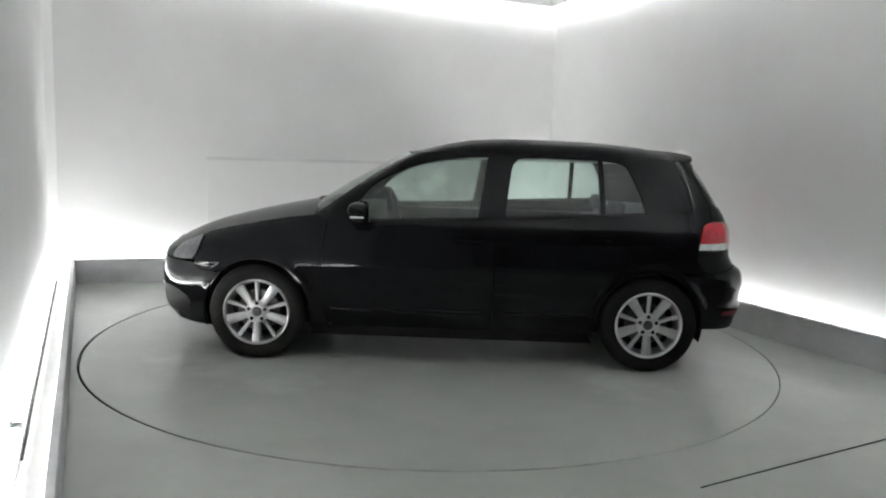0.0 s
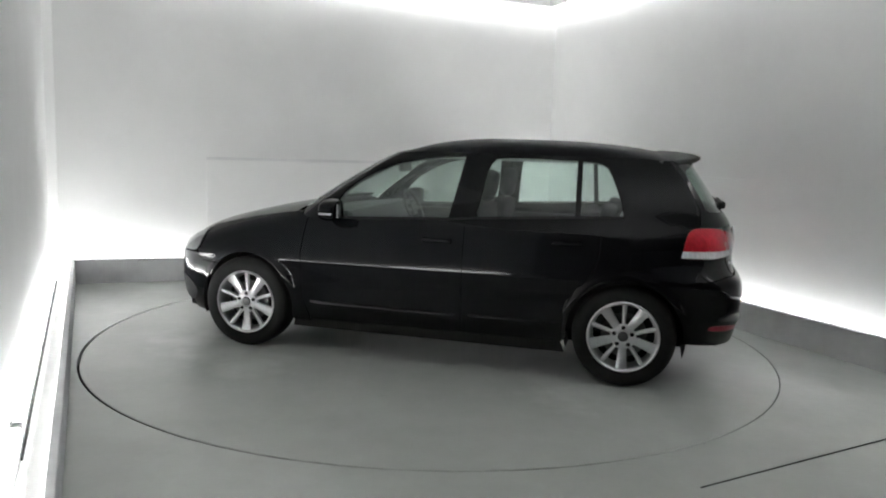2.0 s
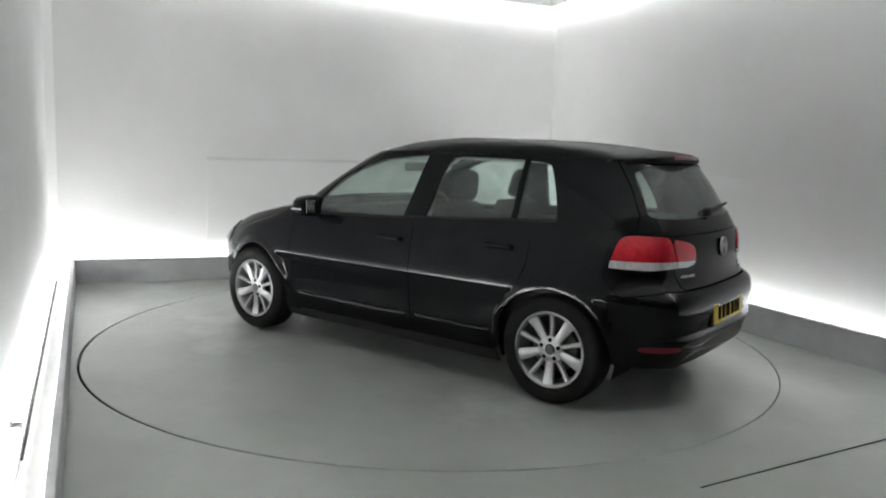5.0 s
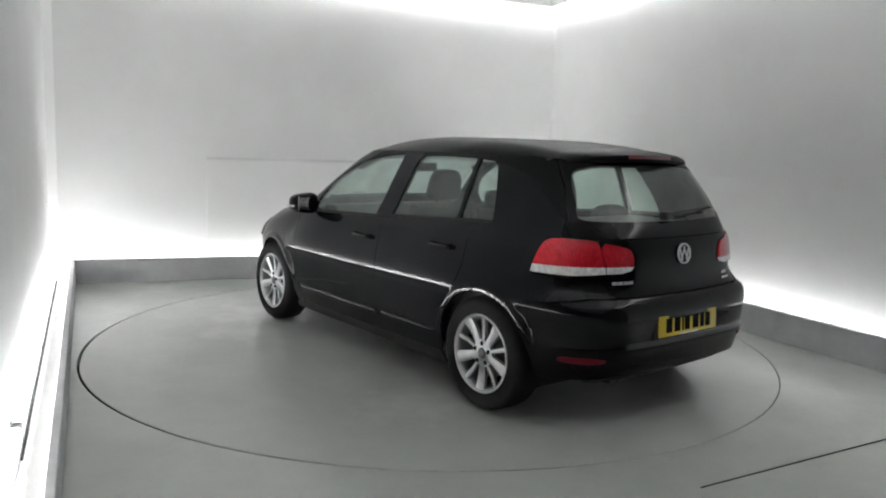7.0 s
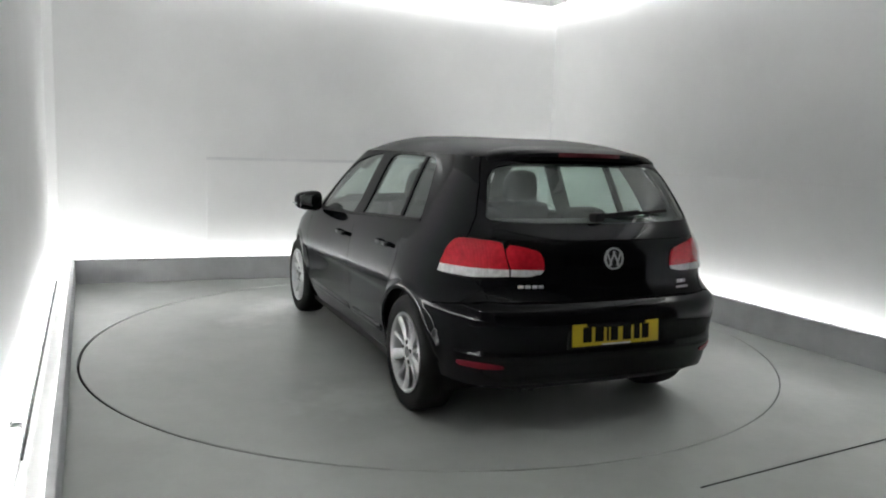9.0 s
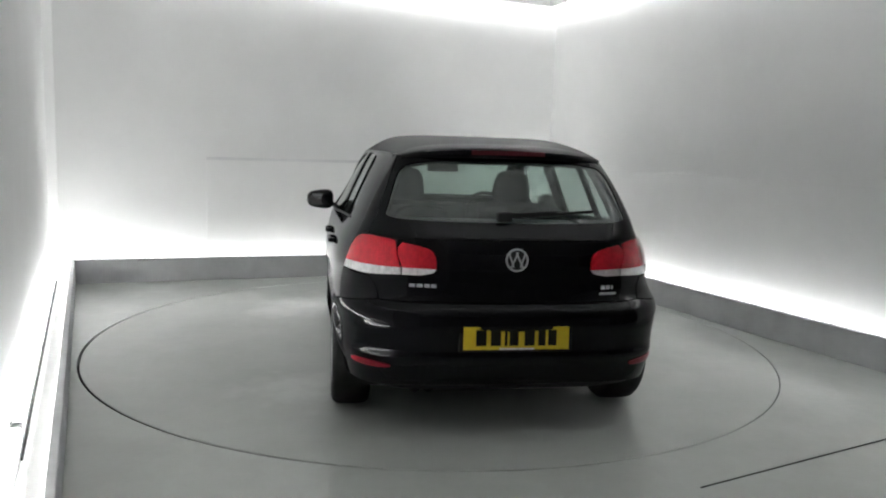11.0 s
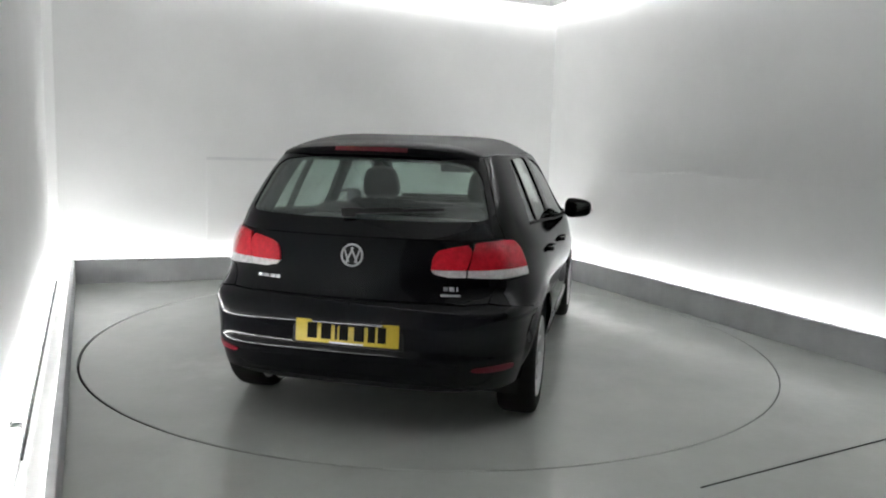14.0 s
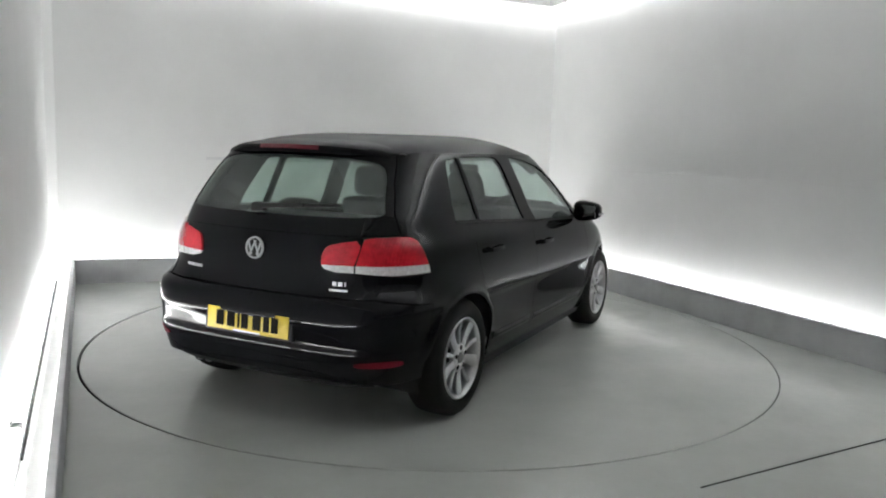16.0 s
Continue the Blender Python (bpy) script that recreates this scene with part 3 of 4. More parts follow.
def wheel(parent, x, side):
    """A wheel at the axle x: tyre, rim of five broad and five slim spokes, hub, brake disc. side: 1 left, -1 right."""
    base = new("wheel")
    base.parent = parent
    base.matrix_basis = Matrix.Translation((x, side * 0.765, WHEEL_R)) @ Matrix.Diagonal((1, side, 1, 1))
    R = WHEEL_R
    tyre = lathe([(0.212, -0.095), (0.262, -0.104), (0.296, -0.098), (R - 0.004, -0.078), (R, -0.04), (R, 0.04), (R - 0.004, 0.074), (0.298, 0.093),
                  (0.27, 0.102), (0.24, 0.099), (0.214, 0.088), (0.206, 0.07), (0.206, -0.09), (0.212, -0.095)], 72)
    part("tyre", tyre, RUBBER, base, "black tyre with a plain tread")
    rim = lathe([(0.217, 0.088), (0.221, 0.094), (0.214, 0.099), (0.204, 0.093), (0.196, 0.07), (0.19, 0.03), (0.186, -0.08), (0.192, -0.085), (0.2, -0.08),
                 (0.205, 0.06), (0.217, 0.088)], 72)
    part("rim", rim, ALLOY, base, "silver alloy rim")
    for k in range(10):
        broad = k % 2 == 0
        a = radians(270 + 36 * k)
        bm = bmesh.new()
        n = 7
        grid = []
        for i in range(n):
            t = i / (n - 1)
            r = 0.045 + t * 0.158
            half = (0.020 + 0.014 * t) if broad else (0.0095 + 0.0045 * t)
            face = 0.080 - 0.008 * math.sin(math.pi * t) + 0.008 * t - (0.0 if broad else 0.004)
            grid.append([bm.verts.new((r, face - 0.022, -half)), bm.verts.new((r, face - 0.004, -half)), bm.verts.new((r, face, -half * 0.72)),
                         bm.verts.new((r, face + (0.003 if broad else 0.002), 0.0)), bm.verts.new((r, face, half * 0.72)), bm.verts.new((r, face - 0.004, half)), bm.verts.new((r, face - 0.022, half))])
        for p, q in zip(grid, grid[1:]):
            for i in range(6):
                bm.faces.new((p[i], p[i + 1], q[i + 1], q[i]))
            bm.faces.new((p[6], p[0], q[0], q[6]))
        bm.faces.new(grid[0])
        bm.faces.new(grid[-1][::-1])
        bmesh.ops.recalc_face_normals(bm, faces=bm.faces)
        bmesh.ops.rotate(bm, verts=bm.verts, matrix=Matrix.Rotation(-a, 3, "Y"))
        part("spoke", bm, ALLOY, base)
    hub = lathe([(0.0, 0.05), (0.075, 0.05), (0.078, 0.072), (0.07, 0.08), (0.04, 0.083), (0.034, 0.078), (0.0, 0.078)], 40)
    part("hub", hub, ALLOY, base, "silver hub of the rim")
    part("centre_cap", lathe([(0.0, 0.084), (0.022, 0.084), (0.029, 0.082), (0.032, 0.077), (0.0, 0.077)], 32), STEEL, base, "grey round centre cap")
    for k in range(5):
        a = radians(270 + 36 + 72 * k)
        bolt = lathe([(0.0, 0.082), (0.0125, 0.082), (0.0135, 0.076), (0.0, 0.076)], 10)
        bmesh.ops.translate(bolt, verts=bolt.verts, vec=(0.056 * math.cos(a), 0.002, 0.056 * math.sin(a)))
        part("wheel_bolt", bolt, LINER, base, "dark wheel bolt")
    part("brake_disc", lathe([(0.05, 0.0), (0.14, 0.0), (0.14, 0.02), (0.05, 0.02), (0.05, 0.0)], 40), STEEL, base, "dull steel brake disc")
    part("backing", lathe([(0.0, -0.03), (0.188, -0.03), (0.188, -0.02), (0.0, -0.02)], 40), LINER, base, "dark inner side of the wheel")
    return base


def mirror_door(parent, side):
    base = new("door_mirror")
    base.parent = parent
    base.matrix_basis = Matrix.Translation((0.60, side * 0.925, 0.999)) @ Matrix.Diagonal((1, side, 1, 1))
    bm = bmesh.new()
    bmesh.ops.create_uvsphere(bm, u_segments=28, v_segments=18, radius=1)
    for v in bm.verts:
        x, y, z = v.co
        q = 0.62
        f = lambda a: math.copysign(abs(a) ** q, a)
        x, y, z = f(x), f(y), f(z)
        back = x < 0
        v.co = (x * (0.05 if back else 0.085), y * 0.102 + 0.012, z * (0.072 - 0.012 * y) - 0.012 * y * 0)
    part("housing", bm, PAINT, base, "black painted mirror housing")
    bm = bmesh.new()
    box(bm, (0.003, 0.150, 0.088), (-0.0495, 0.014, 0.0), Matrix.Rotation(radians(9), 4, "Z"))
    part("mirror_pane", bm, MIRROR, base, "mirror glass")
    bm = bmesh.new()
    box(bm, (0.07, 0.16, 0.03), (0.03, -0.13, -0.055), Matrix.Rotation(radians(18), 4, "X"), bevel=0.01)
    part("arm", bm, TRIM, base, "black plastic arm")
    # pale indicator strip, sized to stand in for the housing's lower edge highlight
    bm = bmesh.new()
    box(bm, (0.085, 0.014, 0.012), (0.015, 0.111, -0.018), Matrix.Rotation(radians(8), 4, "Z"), bevel=0.004)
    part("indicator_glint", bm, CLEAR, base, "clear indicator strip, enlarged to stand for the housing's edge highlight")


def seat(parent, x, y, wide=0.50, back=0.60, rest=True):
    base = new("seat")
    base.parent = parent
    base.matrix_basis = Matrix.Translation((x, y, 0.33))
    bm = bmesh.new()
    box(bm, (0.52, wide, 0.16), (0.1, 0, 0.10), Matrix.Rotation(radians(-6), 4, "Y"), bevel=0.05)
    part("cushion", bm, CLOTH, base)
    bm = bmesh.new()
    box(bm, (0.13, wide * 0.96, back), (-0.24, 0, 0.14 + back / 2), Matrix.Rotation(radians(-14), 4, "Y"), bevel=0.055)
    part("seat_back", bm, CLOTH, base)
    bm = bmesh.new()
    top = 0.14 + back
    if rest:
        tall = 0.20 if wide < 0.55 else 0.10
        bmesh.ops.create_uvsphere(bm, u_segments=24, v_segments=16, radius=1)
        for v in bm.verts:
            x, y, z = (math.copysign(abs(c) ** 0.55, c) for c in v.co)
            v.co = Matrix.Rotation(radians(-12), 3, "Y") @ Vector((x * 0.05, y * wide * (0.25 - 0.035 * z), z * tall * 0.54)) + Vector((-0.335, 0, top + 0.11))
        part("headrest", bm, CLOTH, base)
        for s in (-1, 1):
            bm = bmesh.new()
            box(bm, (0.012, 0.012, 0.12), (-0.32, s * 0.05, top + 0.0), Matrix.Rotation(radians(-12), 4, "Y"))
            part("headrest_post", bm, STEEL, base)


def make_car():
    car = new("car")
    tagged(car, "black five-door hatchback with silver alloy wheels on a turntable", "car")
    both = ((1, "left"), (-1, "right"))

    # ---- upper body: side frames with their glass, windscreen, tail frame
    front_win = side_line(((0.655, 0.95), (0.655, 1.055), (0.53, 1.197), (0.28, 1.316), (0.02, 1.366), (-0.208, 1.382), (-0.148, 0.984)), True)
    rear_win = side_line(((-0.325, 0.998), (-0.376, 1.382), (-0.65, 1.386), (-0.937, 1.380), (-0.952, 1.033)), True)
    quarter_win = side_line(((-0.985, 1.036), (-0.970, 1.378), (-1.09, 1.368), (-1.138, 1.335), (-1.222, 1.15), (-1.247, 1.047)), True)
    front_win, rear_win = smooth_loop(front_win, 2, (0, 5, 6)), smooth_loop(rear_win, 2, (0, 3, 4))
    quarter_win = smooth_loop(quarter_win, 2, (0, 1, 5))
    tail_edge = [(0.705, 0.93), (0.70, 1.00), (0.655, 1.10), (0.60, 1.25), (0.545, 1.385)]
    screen_edge = [(0.735, 0.93), (0.70, 1.02), (0.66, 1.12), (0.60, 1.25), (0.545, 1.36), (0.52, 1.392)]
    frame_poly = tail_line(tail_edge, True) + [sx(x, 1.40, True) for x in (-1.35, -1.0, -0.6, -0.2, 0.0)] + \
        [fy(y, z, True) for y, z in screen_edge[::-1]] + [sx(x, 0.93, True) for x in (0.4, 0.0, -0.6, -1.2)]
    rear_glass = smooth_loop(tail_line([(0.0, z) for z in (1.34, 1.30, 1.26, 1.22, 1.18, 1.14, 1.10, 1.075)], True) + tail_line(((0.40, 1.076), (0.630, 1.086), (0.600, 1.16), (0.540, 1.335), (0.40, 1.365), (0.0, 1.37)), True), 2, (0, 1, 2, 3, 4, 5, 6, 7, 13))
    tail_frame = tail_line(((0.0, 0.995), (0.35, 0.995), (0.55, 0.995), (0.695, 1.003)), True) + \
        tail_line([(y - 0.004, z) for y, z in tail_edge[2:]], True) + tail_line(((0.3, 1.388), (0.0, 1.388)), True) + \
        rear_glass[:6:-1] + tail_line([(0.0, 1.035)], True)
    screen = [fy(0.0, z, True) for z in np.arange(1.37, 0.99, -0.03)] + [fy(0.0, 0.985, True)] + [fy(y, z, True) for y, z in ((0.35, 0.985), (0.69, 0.99))] + \
        [fy(y - 0.012, z, True) for y, z in screen_edge[1:]] + [fy(0.25, 1.395, True), fy(0.0, 1.395, True)]
    for s, word in both:
        part("window_frame", skin(frame_poly, (front_win, rear_win, quarter_win), True, 0.028, 0, (s,), 0.03), PAINT, car, "black painted pillars and window frames")
        for name, loop in (("front_side_window", front_win), ("rear_side_window", rear_win), ("quarter_window", quarter_win)):
            part(name, skin(loop, (), True, 0.04, -0.008, (s,), 0), FOGGED if name.startswith("front") else PANE, car, "green-tinted side glass")
    part("tailgate_frame", skin(tail_frame, (), True, 0.028, 0, (1, -1), 0.03), PAINT, car, "black painted frame of the rear window")
    part("rear_window", skin(rear_glass, (), True, 0.04, -0.006, (1, -1), 0), TAIL_PANE, car, "green-tinted rear window")
    part("windscreen", skin(screen, (), True, 0.04, -0.004, (1, -1), 0), PANE, car, "green-tinted windscreen")

    for s, word in both:
        rail = bmesh.new()
        for x0, x1, z0, z1 in ((-1.45, -0.9, 1.372, 1.375), (-0.9, -0.2, 1.375, 1.375), (-0.2, 0.22, 1.375, 1.352), (0.22, 0.46, 1.352, 1.27)):
            slope = math.atan2(z1 - z0, x1 - x0)
            box(rail, (math.hypot(x1 - x0, z1 - z0) + 0.02, 0.05, 0.036), ((x0 + x1) / 2, s * 0.545, (z0 + z1) / 2), Matrix.Rotation(-slope, 4, "Y"), bevel=0.01)
        part("roof_rail_trim", rail, DASH, car, "dark trim under the roof edge")
        seam = tail_line([(y + 0.03, z) for y, z in tail_edge[1:]], True) + tail_line([(y - 0.04, z) for y, z in tail_edge[:0:-1]], True)
        part("tailgate_seal", skin(seam, (), True, 0.03, -0.012, (s,), 0.006), LINER, car, "black rubber seal of the tailgate")

    # ---- roof
    def roof_height(x):
        return float(bend(np.array(x), ((-1.75, 1.410), (-1.62, 1.440), (-1.22, 1.480), (-0.80, 1.502), (-0.38, 1.504), (-0.17, 1.493), (0.04, 1.468), (0.34, 1.400))))

    s_, xs, ys = outline(1.392, True)
    rim = [(x, y) for x, y in zip(xs[::9], ys[::9])]
    rim = rim + [(x, -y) for x, y in rim[-2:0:-1]]
    for name, mat, drop, label in (("roof", ROOF, 0.0, "black painted roof"), ("headliner", LINING, 0.035, "pale grey headliner")):
        bm = bmesh.new()
        shells = []
        radii = [0.02, 0.2, 0.4, 0.55, 0.68, 0.76, 0.82, 0.87, 0.91, 0.94, 0.965, 0.985, 1.0]
        for r in radii:
            loop = []
            for x, y in rim:
                px, py = -0.55 + (x + 0.55) * r, y * r
                z = 1.392 + (roof_height(px) - 1.392) * (1 - r ** 7)
                loop.append(bm.verts.new((px, py, z - drop)))
            shells.append(loop)
        bm.faces.new(shells[0][::-1])
        for p, q in zip(shells, shells[1:]):
            for i in range(len(rim)):
                j = (i + 1) % len(rim)
                bm.faces.new((p[i], p[j], q[j], q[i]))
        bmesh.ops.recalc_face_normals(bm, faces=bm.faces)
        part(name, bm, mat, car, label, 60)

    # ---- lower body
    DOOR_F, DOOR_M = 0.86, -0.265
    front_door = side_line(((DOOR_M + 0.002, 0.245), (DOOR_F - 0.06, 0.235), (DOOR_F, 0.40), (DOOR_F, 0.70), (DOOR_F - 0.03, 0.93), (0.3, 0.93), (DOOR_M + 0.002, 0.93)))
    rear_door = side_line(((DOOR_M - 0.002, 0.245), (DOOR_M - 0.002, 0.93), (-0.8, 0.93), (-1.12, 0.93), (-1.12, 0.80), (-1.085, 0.70), (-1.02, 0.645), (-0.945, 0.52),
                           (-0.915, 0.40), (-0.915, 0.245)))
    fender = side_line(((DOOR_F - 0.055, 0.22), (DOOR_F + 0.004, 0.40), (DOOR_F + 0.004, 0.70), (DOOR_F - 0.026, 0.93))) + \
        [sx(x, hood_edge(x)) for x in (0.9, 1.0, 1.1, 1.2, 1.3, 1.4, 1.5, 1.6, 1.66)] + side_line(((1.70, 0.72), (1.74, 0.62), (1.70, 0.575), (1.60, 0.57))) + \
        [p for p in arch_curve(AXLE, 48, 194, 24)] + side_line(((0.93, 0.22),))
    bumper_f = side_line(((1.58, 0.18),)) + arch_curve(AXLE, -10, 45, 8) + side_line(((1.60, 0.566), (1.70, 0.571), (1.745, 0.615))) + \
        [fy(y, z) for y, z in ((0.62, 0.615), (0.35, 0.625), (0.0, 0.63))] + [fy(0.0, z) for z in (0.6, 0.55, 0.5, 0.45, 0.4, 0.35, 0.3, 0.25, 0.2)] + [fy(0.4, 0.19), fy(0.65, 0.18)]
    quarter = side_line(((-0.919, 0.252), (-0.919, 0.40), (-0.949, 0.52), (-1.024, 0.65), (-1.09, 0.70), (-1.124, 0.80), (-1.124, 0.93), (-1.3, 0.93), (-1.5, 0.93))) + \
        [sx(-1.615, 0.93)] + side_line(((-1.596, 0.815),)) + tail_line(((0.785, 0.805), (0.70, 0.80), (0.66, 0.705))) + side_line(((-1.62, 0.665),)) + \
        [sx(-1.625, 0.53)] + arch_curve(-AXLE, 158, -6, 30)
    quarter_top = side_line(((-1.3, 0.926), (-1.615, 0.926), (-1.63, 0.996))) + [sy(0.72, 1.004), sy(0.705, 1.01)] + [sx(-1.3, 1.0)]
    bumper_r = [sy(0.0, z) for z in np.arange(0.295, 0.69, 0.03)] + [sy(0.0, 0.692)] + tail_line(((0.3, 0.692), (0.52, 0.694), (0.66, 0.70))) + \
        side_line(((-1.622, 0.660), (-1.629, 0.53))) + [p for p in arch_curve(-AXLE, 158, 184, 8)] + tail_line(((0.72, 0.285), (0.5, 0.295), (0.3, 0.295)))
    gate = [sy(0.0, z) for z in (0.700, 0.72, 0.74, 0.77, 0.80, 0.83, 0.86, 0.89, 0.92, 0.95, 0.97, 0.991)] + tail_line(((0.35, 0.991), (0.55, 0.991), (0.565, 0.985), (0.548, 0.82), (0.56, 0.79), (0.535, 0.72), (0.50, 0.703), (0.25, 0.700)))
    gate_side = tail_line(((0.53, 0.83), (0.53, 0.795), (0.51, 0.715), (0.50, 0.70), (0.655, 0.705), (0.70, 0.80), (0.70, 0.815)))
    for s, word in both:
        part("front_door", skin(front_door, (), False, 0.013, 0, (s,)), PAINT, car, "black painted front door")
        part("rear_door", skin(rear_door, (), False, 0.013, 0, (s,)), PAINT, car, "black painted rear door")
        part("front_wing", skin(fender, (), False, 0.014, 0, (s,)), PAINT, car, "black painted front wing")
        part("rear_quarter", skin(quarter, (), False, 0.014, 0, (s,)), PAINT, car, "black painted rear quarter panel")
        part("rear_quarter_top", skin(quarter_top, (), False, 0.026, 0.001, (s,)), PAINT, car)
        filler = tail_line(((0.50, 0.98), (0.73, 0.985), (0.72, 1.02), (0.50, 1.01)))
        part("gate_seal", skin(filler, (), False, 0.03, -0.008, (s,)), TRIM, car, "black rubber seal")
        part("gate_corner", skin(gate_side, (), False, 0.026, -0.003, (s,)), PAINT, car)
        sill = side_line(((-0.93, 0.165), (0.95, 0.165), (0.93, 0.236), (0.8, 0.232), (-0.265, 0.241), (-0.90, 0.241)))
        part("sill", skin(sill, (), False, 0.04, -0.01, (s,)), TRIM, car, "black plastic sill")
        seal = side_line(((0.66, 0.936), (-0.15, 0.968), (-0.325, 0.983), (-0.95, 1.018), (-1.25, 1.032), (-1.25, 1.044), (-0.95, 1.030), (-0.325, 0.995), (-0.15, 0.980), (0.64, 0.948)), True)
        part("window_seal", skin(seal, (), True, 0.05, 0.006, (s,), 0.01), TRIM, car, "black rubber window seal")
        # rubbing strip and door handles
        for x0, x1, z in ((-0.22, 0.80, 0.352), (-0.88, -0.31, 0.357)):
            bm = bmesh.new()
            lines = []
            for k in range(17):
                x = x0 + (x1 - x0) * k / 16
                end = 0.35 if k in (0, 16) else 1.0
                lines.append([bm.verts.new(lift(*sx(x, z + dz), False, out * end) ) for dz, out in
                              ((-0.022, -0.003), (-0.021, 0.008), (-0.015, 0.0145), (0.003, 0.0115), (0.012, 0.0095), (0.017, 0.005), (0.020, -0.003))])
            for p, q in zip(lines, lines[1:]):
                for i in range(6):
                    bm.faces.new((p[i], p[i + 1], q[i + 1], q[i]))
            for v in bm.verts:
                v.co.y *= s
            bmesh.ops.recalc_face_normals(bm, faces=bm.faces)
            part("door_strip", bm, PAINT, car, smooth=70)
        for x, z in ((-0.09, 0.835), (-0.92, 0.868)):
            bm = bmesh.new()
            p = lift(*sx(x, z), False, 0.026)
            box(bm, (0.175, 0.02, 0.026), (p.x, p.y * s, p.z), bevel=0.009)
            box(bm, (0.03, 0.035, 0.028), (p.x + 0.08, (p.y - 0.016) * s, p.z), bevel=0.006)
            box(bm, (0.03, 0.035, 0.028), (p.x - 0.08, (p.y - 0.016) * s, p.z), bevel=0.006)
            part("door_handle", bm, PAINT, car, "black painted bar handle")
        # head lamp
        head = smooth_loop([sx(1.69, 0.80), sx(1.70, 0.73), sx(1.725, 0.66), fy(0.72, 0.632), fy(0.60, 0.628), fy(0.60, 0.72), fy(0.66, 0.765)], 2)
        part("headlight", skin(head, (), False, 0.03, 0.012, (s,), 0.03), LAMP, car, "clear headlight with a bright reflector")
        # tail lamps: outer piece on the quarter, inner piece on the gate
        outer = [sx(-1.598, 0.818), sx(-1.603, 0.857), sx(-1.625, 0.96), sx(-1.65, 0.985), sy(0.70, 0.992), sy(0.60, 0.986), sy(0.567, 0.975), sy(0.552, 0.856), sy(0.552, 0.822), sy(0.7, 0.812)]
        inner = [sy(0.544, 0.822), sy(0.544, 0.856), sy(0.560, 0.974), sy(0.48, 0.962), sy(0.405, 0.942), sy(0.385, 0.905), sy(0.384, 0.854), sy(0.40, 0.835), sy(0.46, 0.822)]
        for name, red, white in (("outer_tail_light", outer[1:8], [outer[0], outer[1], outer[7], outer[8], outer[9]]),
                                 ("inner_tail_light", inner[1:7], [inner[0], inner[1], inner[6], inner[7], inner[8]])):
            lamp = part(name, skin(smooth_loop(red, 1, (0, len(red) - 1)), (), False, 0.022, 0.010, (s,), 0.03), RED, car, "red tail light lens")
            part("reversing_lens", skin(white, (), False, 0.022, 0.010, (s,), 0.03), CLEAR, lamp, "clear white lower lens")
        refl = smooth_loop(tail_line(((0.60, 0.382), (0.60, 0.402), (0.70, 0.415), (0.775, 0.412), (0.775, 0.384), (0.70, 0.380))), 1)
        part("rear_reflector", skin(refl, (), False, 0.03, 0.006, (s,)), REFLECTOR, car, "red bumper reflector")
        mirror_door(car, s)
        for x in (AXLE, -AXLE):
            wheel(car, x, s)
            bm = bmesh.new()
            n = 24
            inner_y, outer_y = 0.50, 0.79
            ring = []
            for k in range(n + 1):
                a = radians(-18 + 216 * k / n)
                ring.append([bm.verts.new((x + 0.372 * math.cos(a), y * s, WHEEL_R + 0.372 * math.sin(a))) for y in (inner_y, outer_y)])
            for p, q in zip(ring, ring[1:]):
                bm.faces.new((p[0], p[1], q[1], q[0]))
            bm.faces.new([p[0] for p in ring])
            part("wheel_arch_liner", bm, LINER, car, "black wheel arch liner")
    part("front_bumper", skin(bumper_f, (), False, 0.03, 0, (1, -1)), PAINT, car, "black painted front bumper")
    part("rear_bumper", skin(bumper_r, (), False, 0.016, 0, (1, -1), 0.02), PAINT, car, "black painted rear bumper")
    part("tailgate", skin(gate, (), False, 0.026, 0, (1, -1), 0.02), PAINT, car, "black painted tailgate")
    lining = [sy(0.0, z) for z in (0.40, 0.5, 0.6, 0.7, 0.8, 0.9, 0.99)] + tail_line(((0.4, 0.99), (0.70, 0.99), (0.74, 0.9), (0.74, 0.6), (0.70, 0.45), (0.4, 0.40)))
    for s, word in both:
        inner = side_line(((0.85, 0.235), (0.85, 0.92), (0.0, 0.92), (-0.85, 0.92), (-0.85, 0.235), (0.0, 0.235)))
        part("door_lining", skin(inner, (), False, 0.08, -0.032, (s,), 0.004), LINER, car, "black inner skin behind the doors")
    part("boot_lining", skin(lining, (), False, 0.05, -0.045, (1, -1), 0.01), LINER, car, "dark lining of the boot")
    lower = [sy(0.0, z) for z in (0.225, 0.25, 0.28, 0.31)] + tail_line(((0.4, 0.31), (0.68, 0.30), (0.66, 0.245), (0.4, 0.225)))
    part("lower_valance", skin(lower, (), False, 0.03, -0.03, (1, -1), 0.01), TRIM, car, "black plastic lower valance")
    intake = [fy(0.0, z) for z in (0.24, 0.30, 0.36, 0.42)] + [fy(0.35, 0.42), fy(0.62, 0.43), fy(0.70, 0.36), fy(0.66, 0.26), fy(0.35, 0.24)]
    part("lower_intake", skin(smooth_loop(intake, 1, (0, 1, 2, 3)), (), False, 0.03, 0.004, (1, -1), 0.01), TRIM, car, "black lower air intake")
    # grille band between bumper and bonnet
    grille = [fy(0.0, 0.634), fy(0.35, 0.629), fy(0.60, 0.62), fy(0.60, 0.70), fy(0.35, 0.715), fy(0.0, 0.72)]
    part("grille", skin(grille, (), False, 0.03, -0.008, (1, -1)), TRIM, car, "black slatted grille")

    # ---- bonnet
    bm = bmesh.new()
    rows_ = []
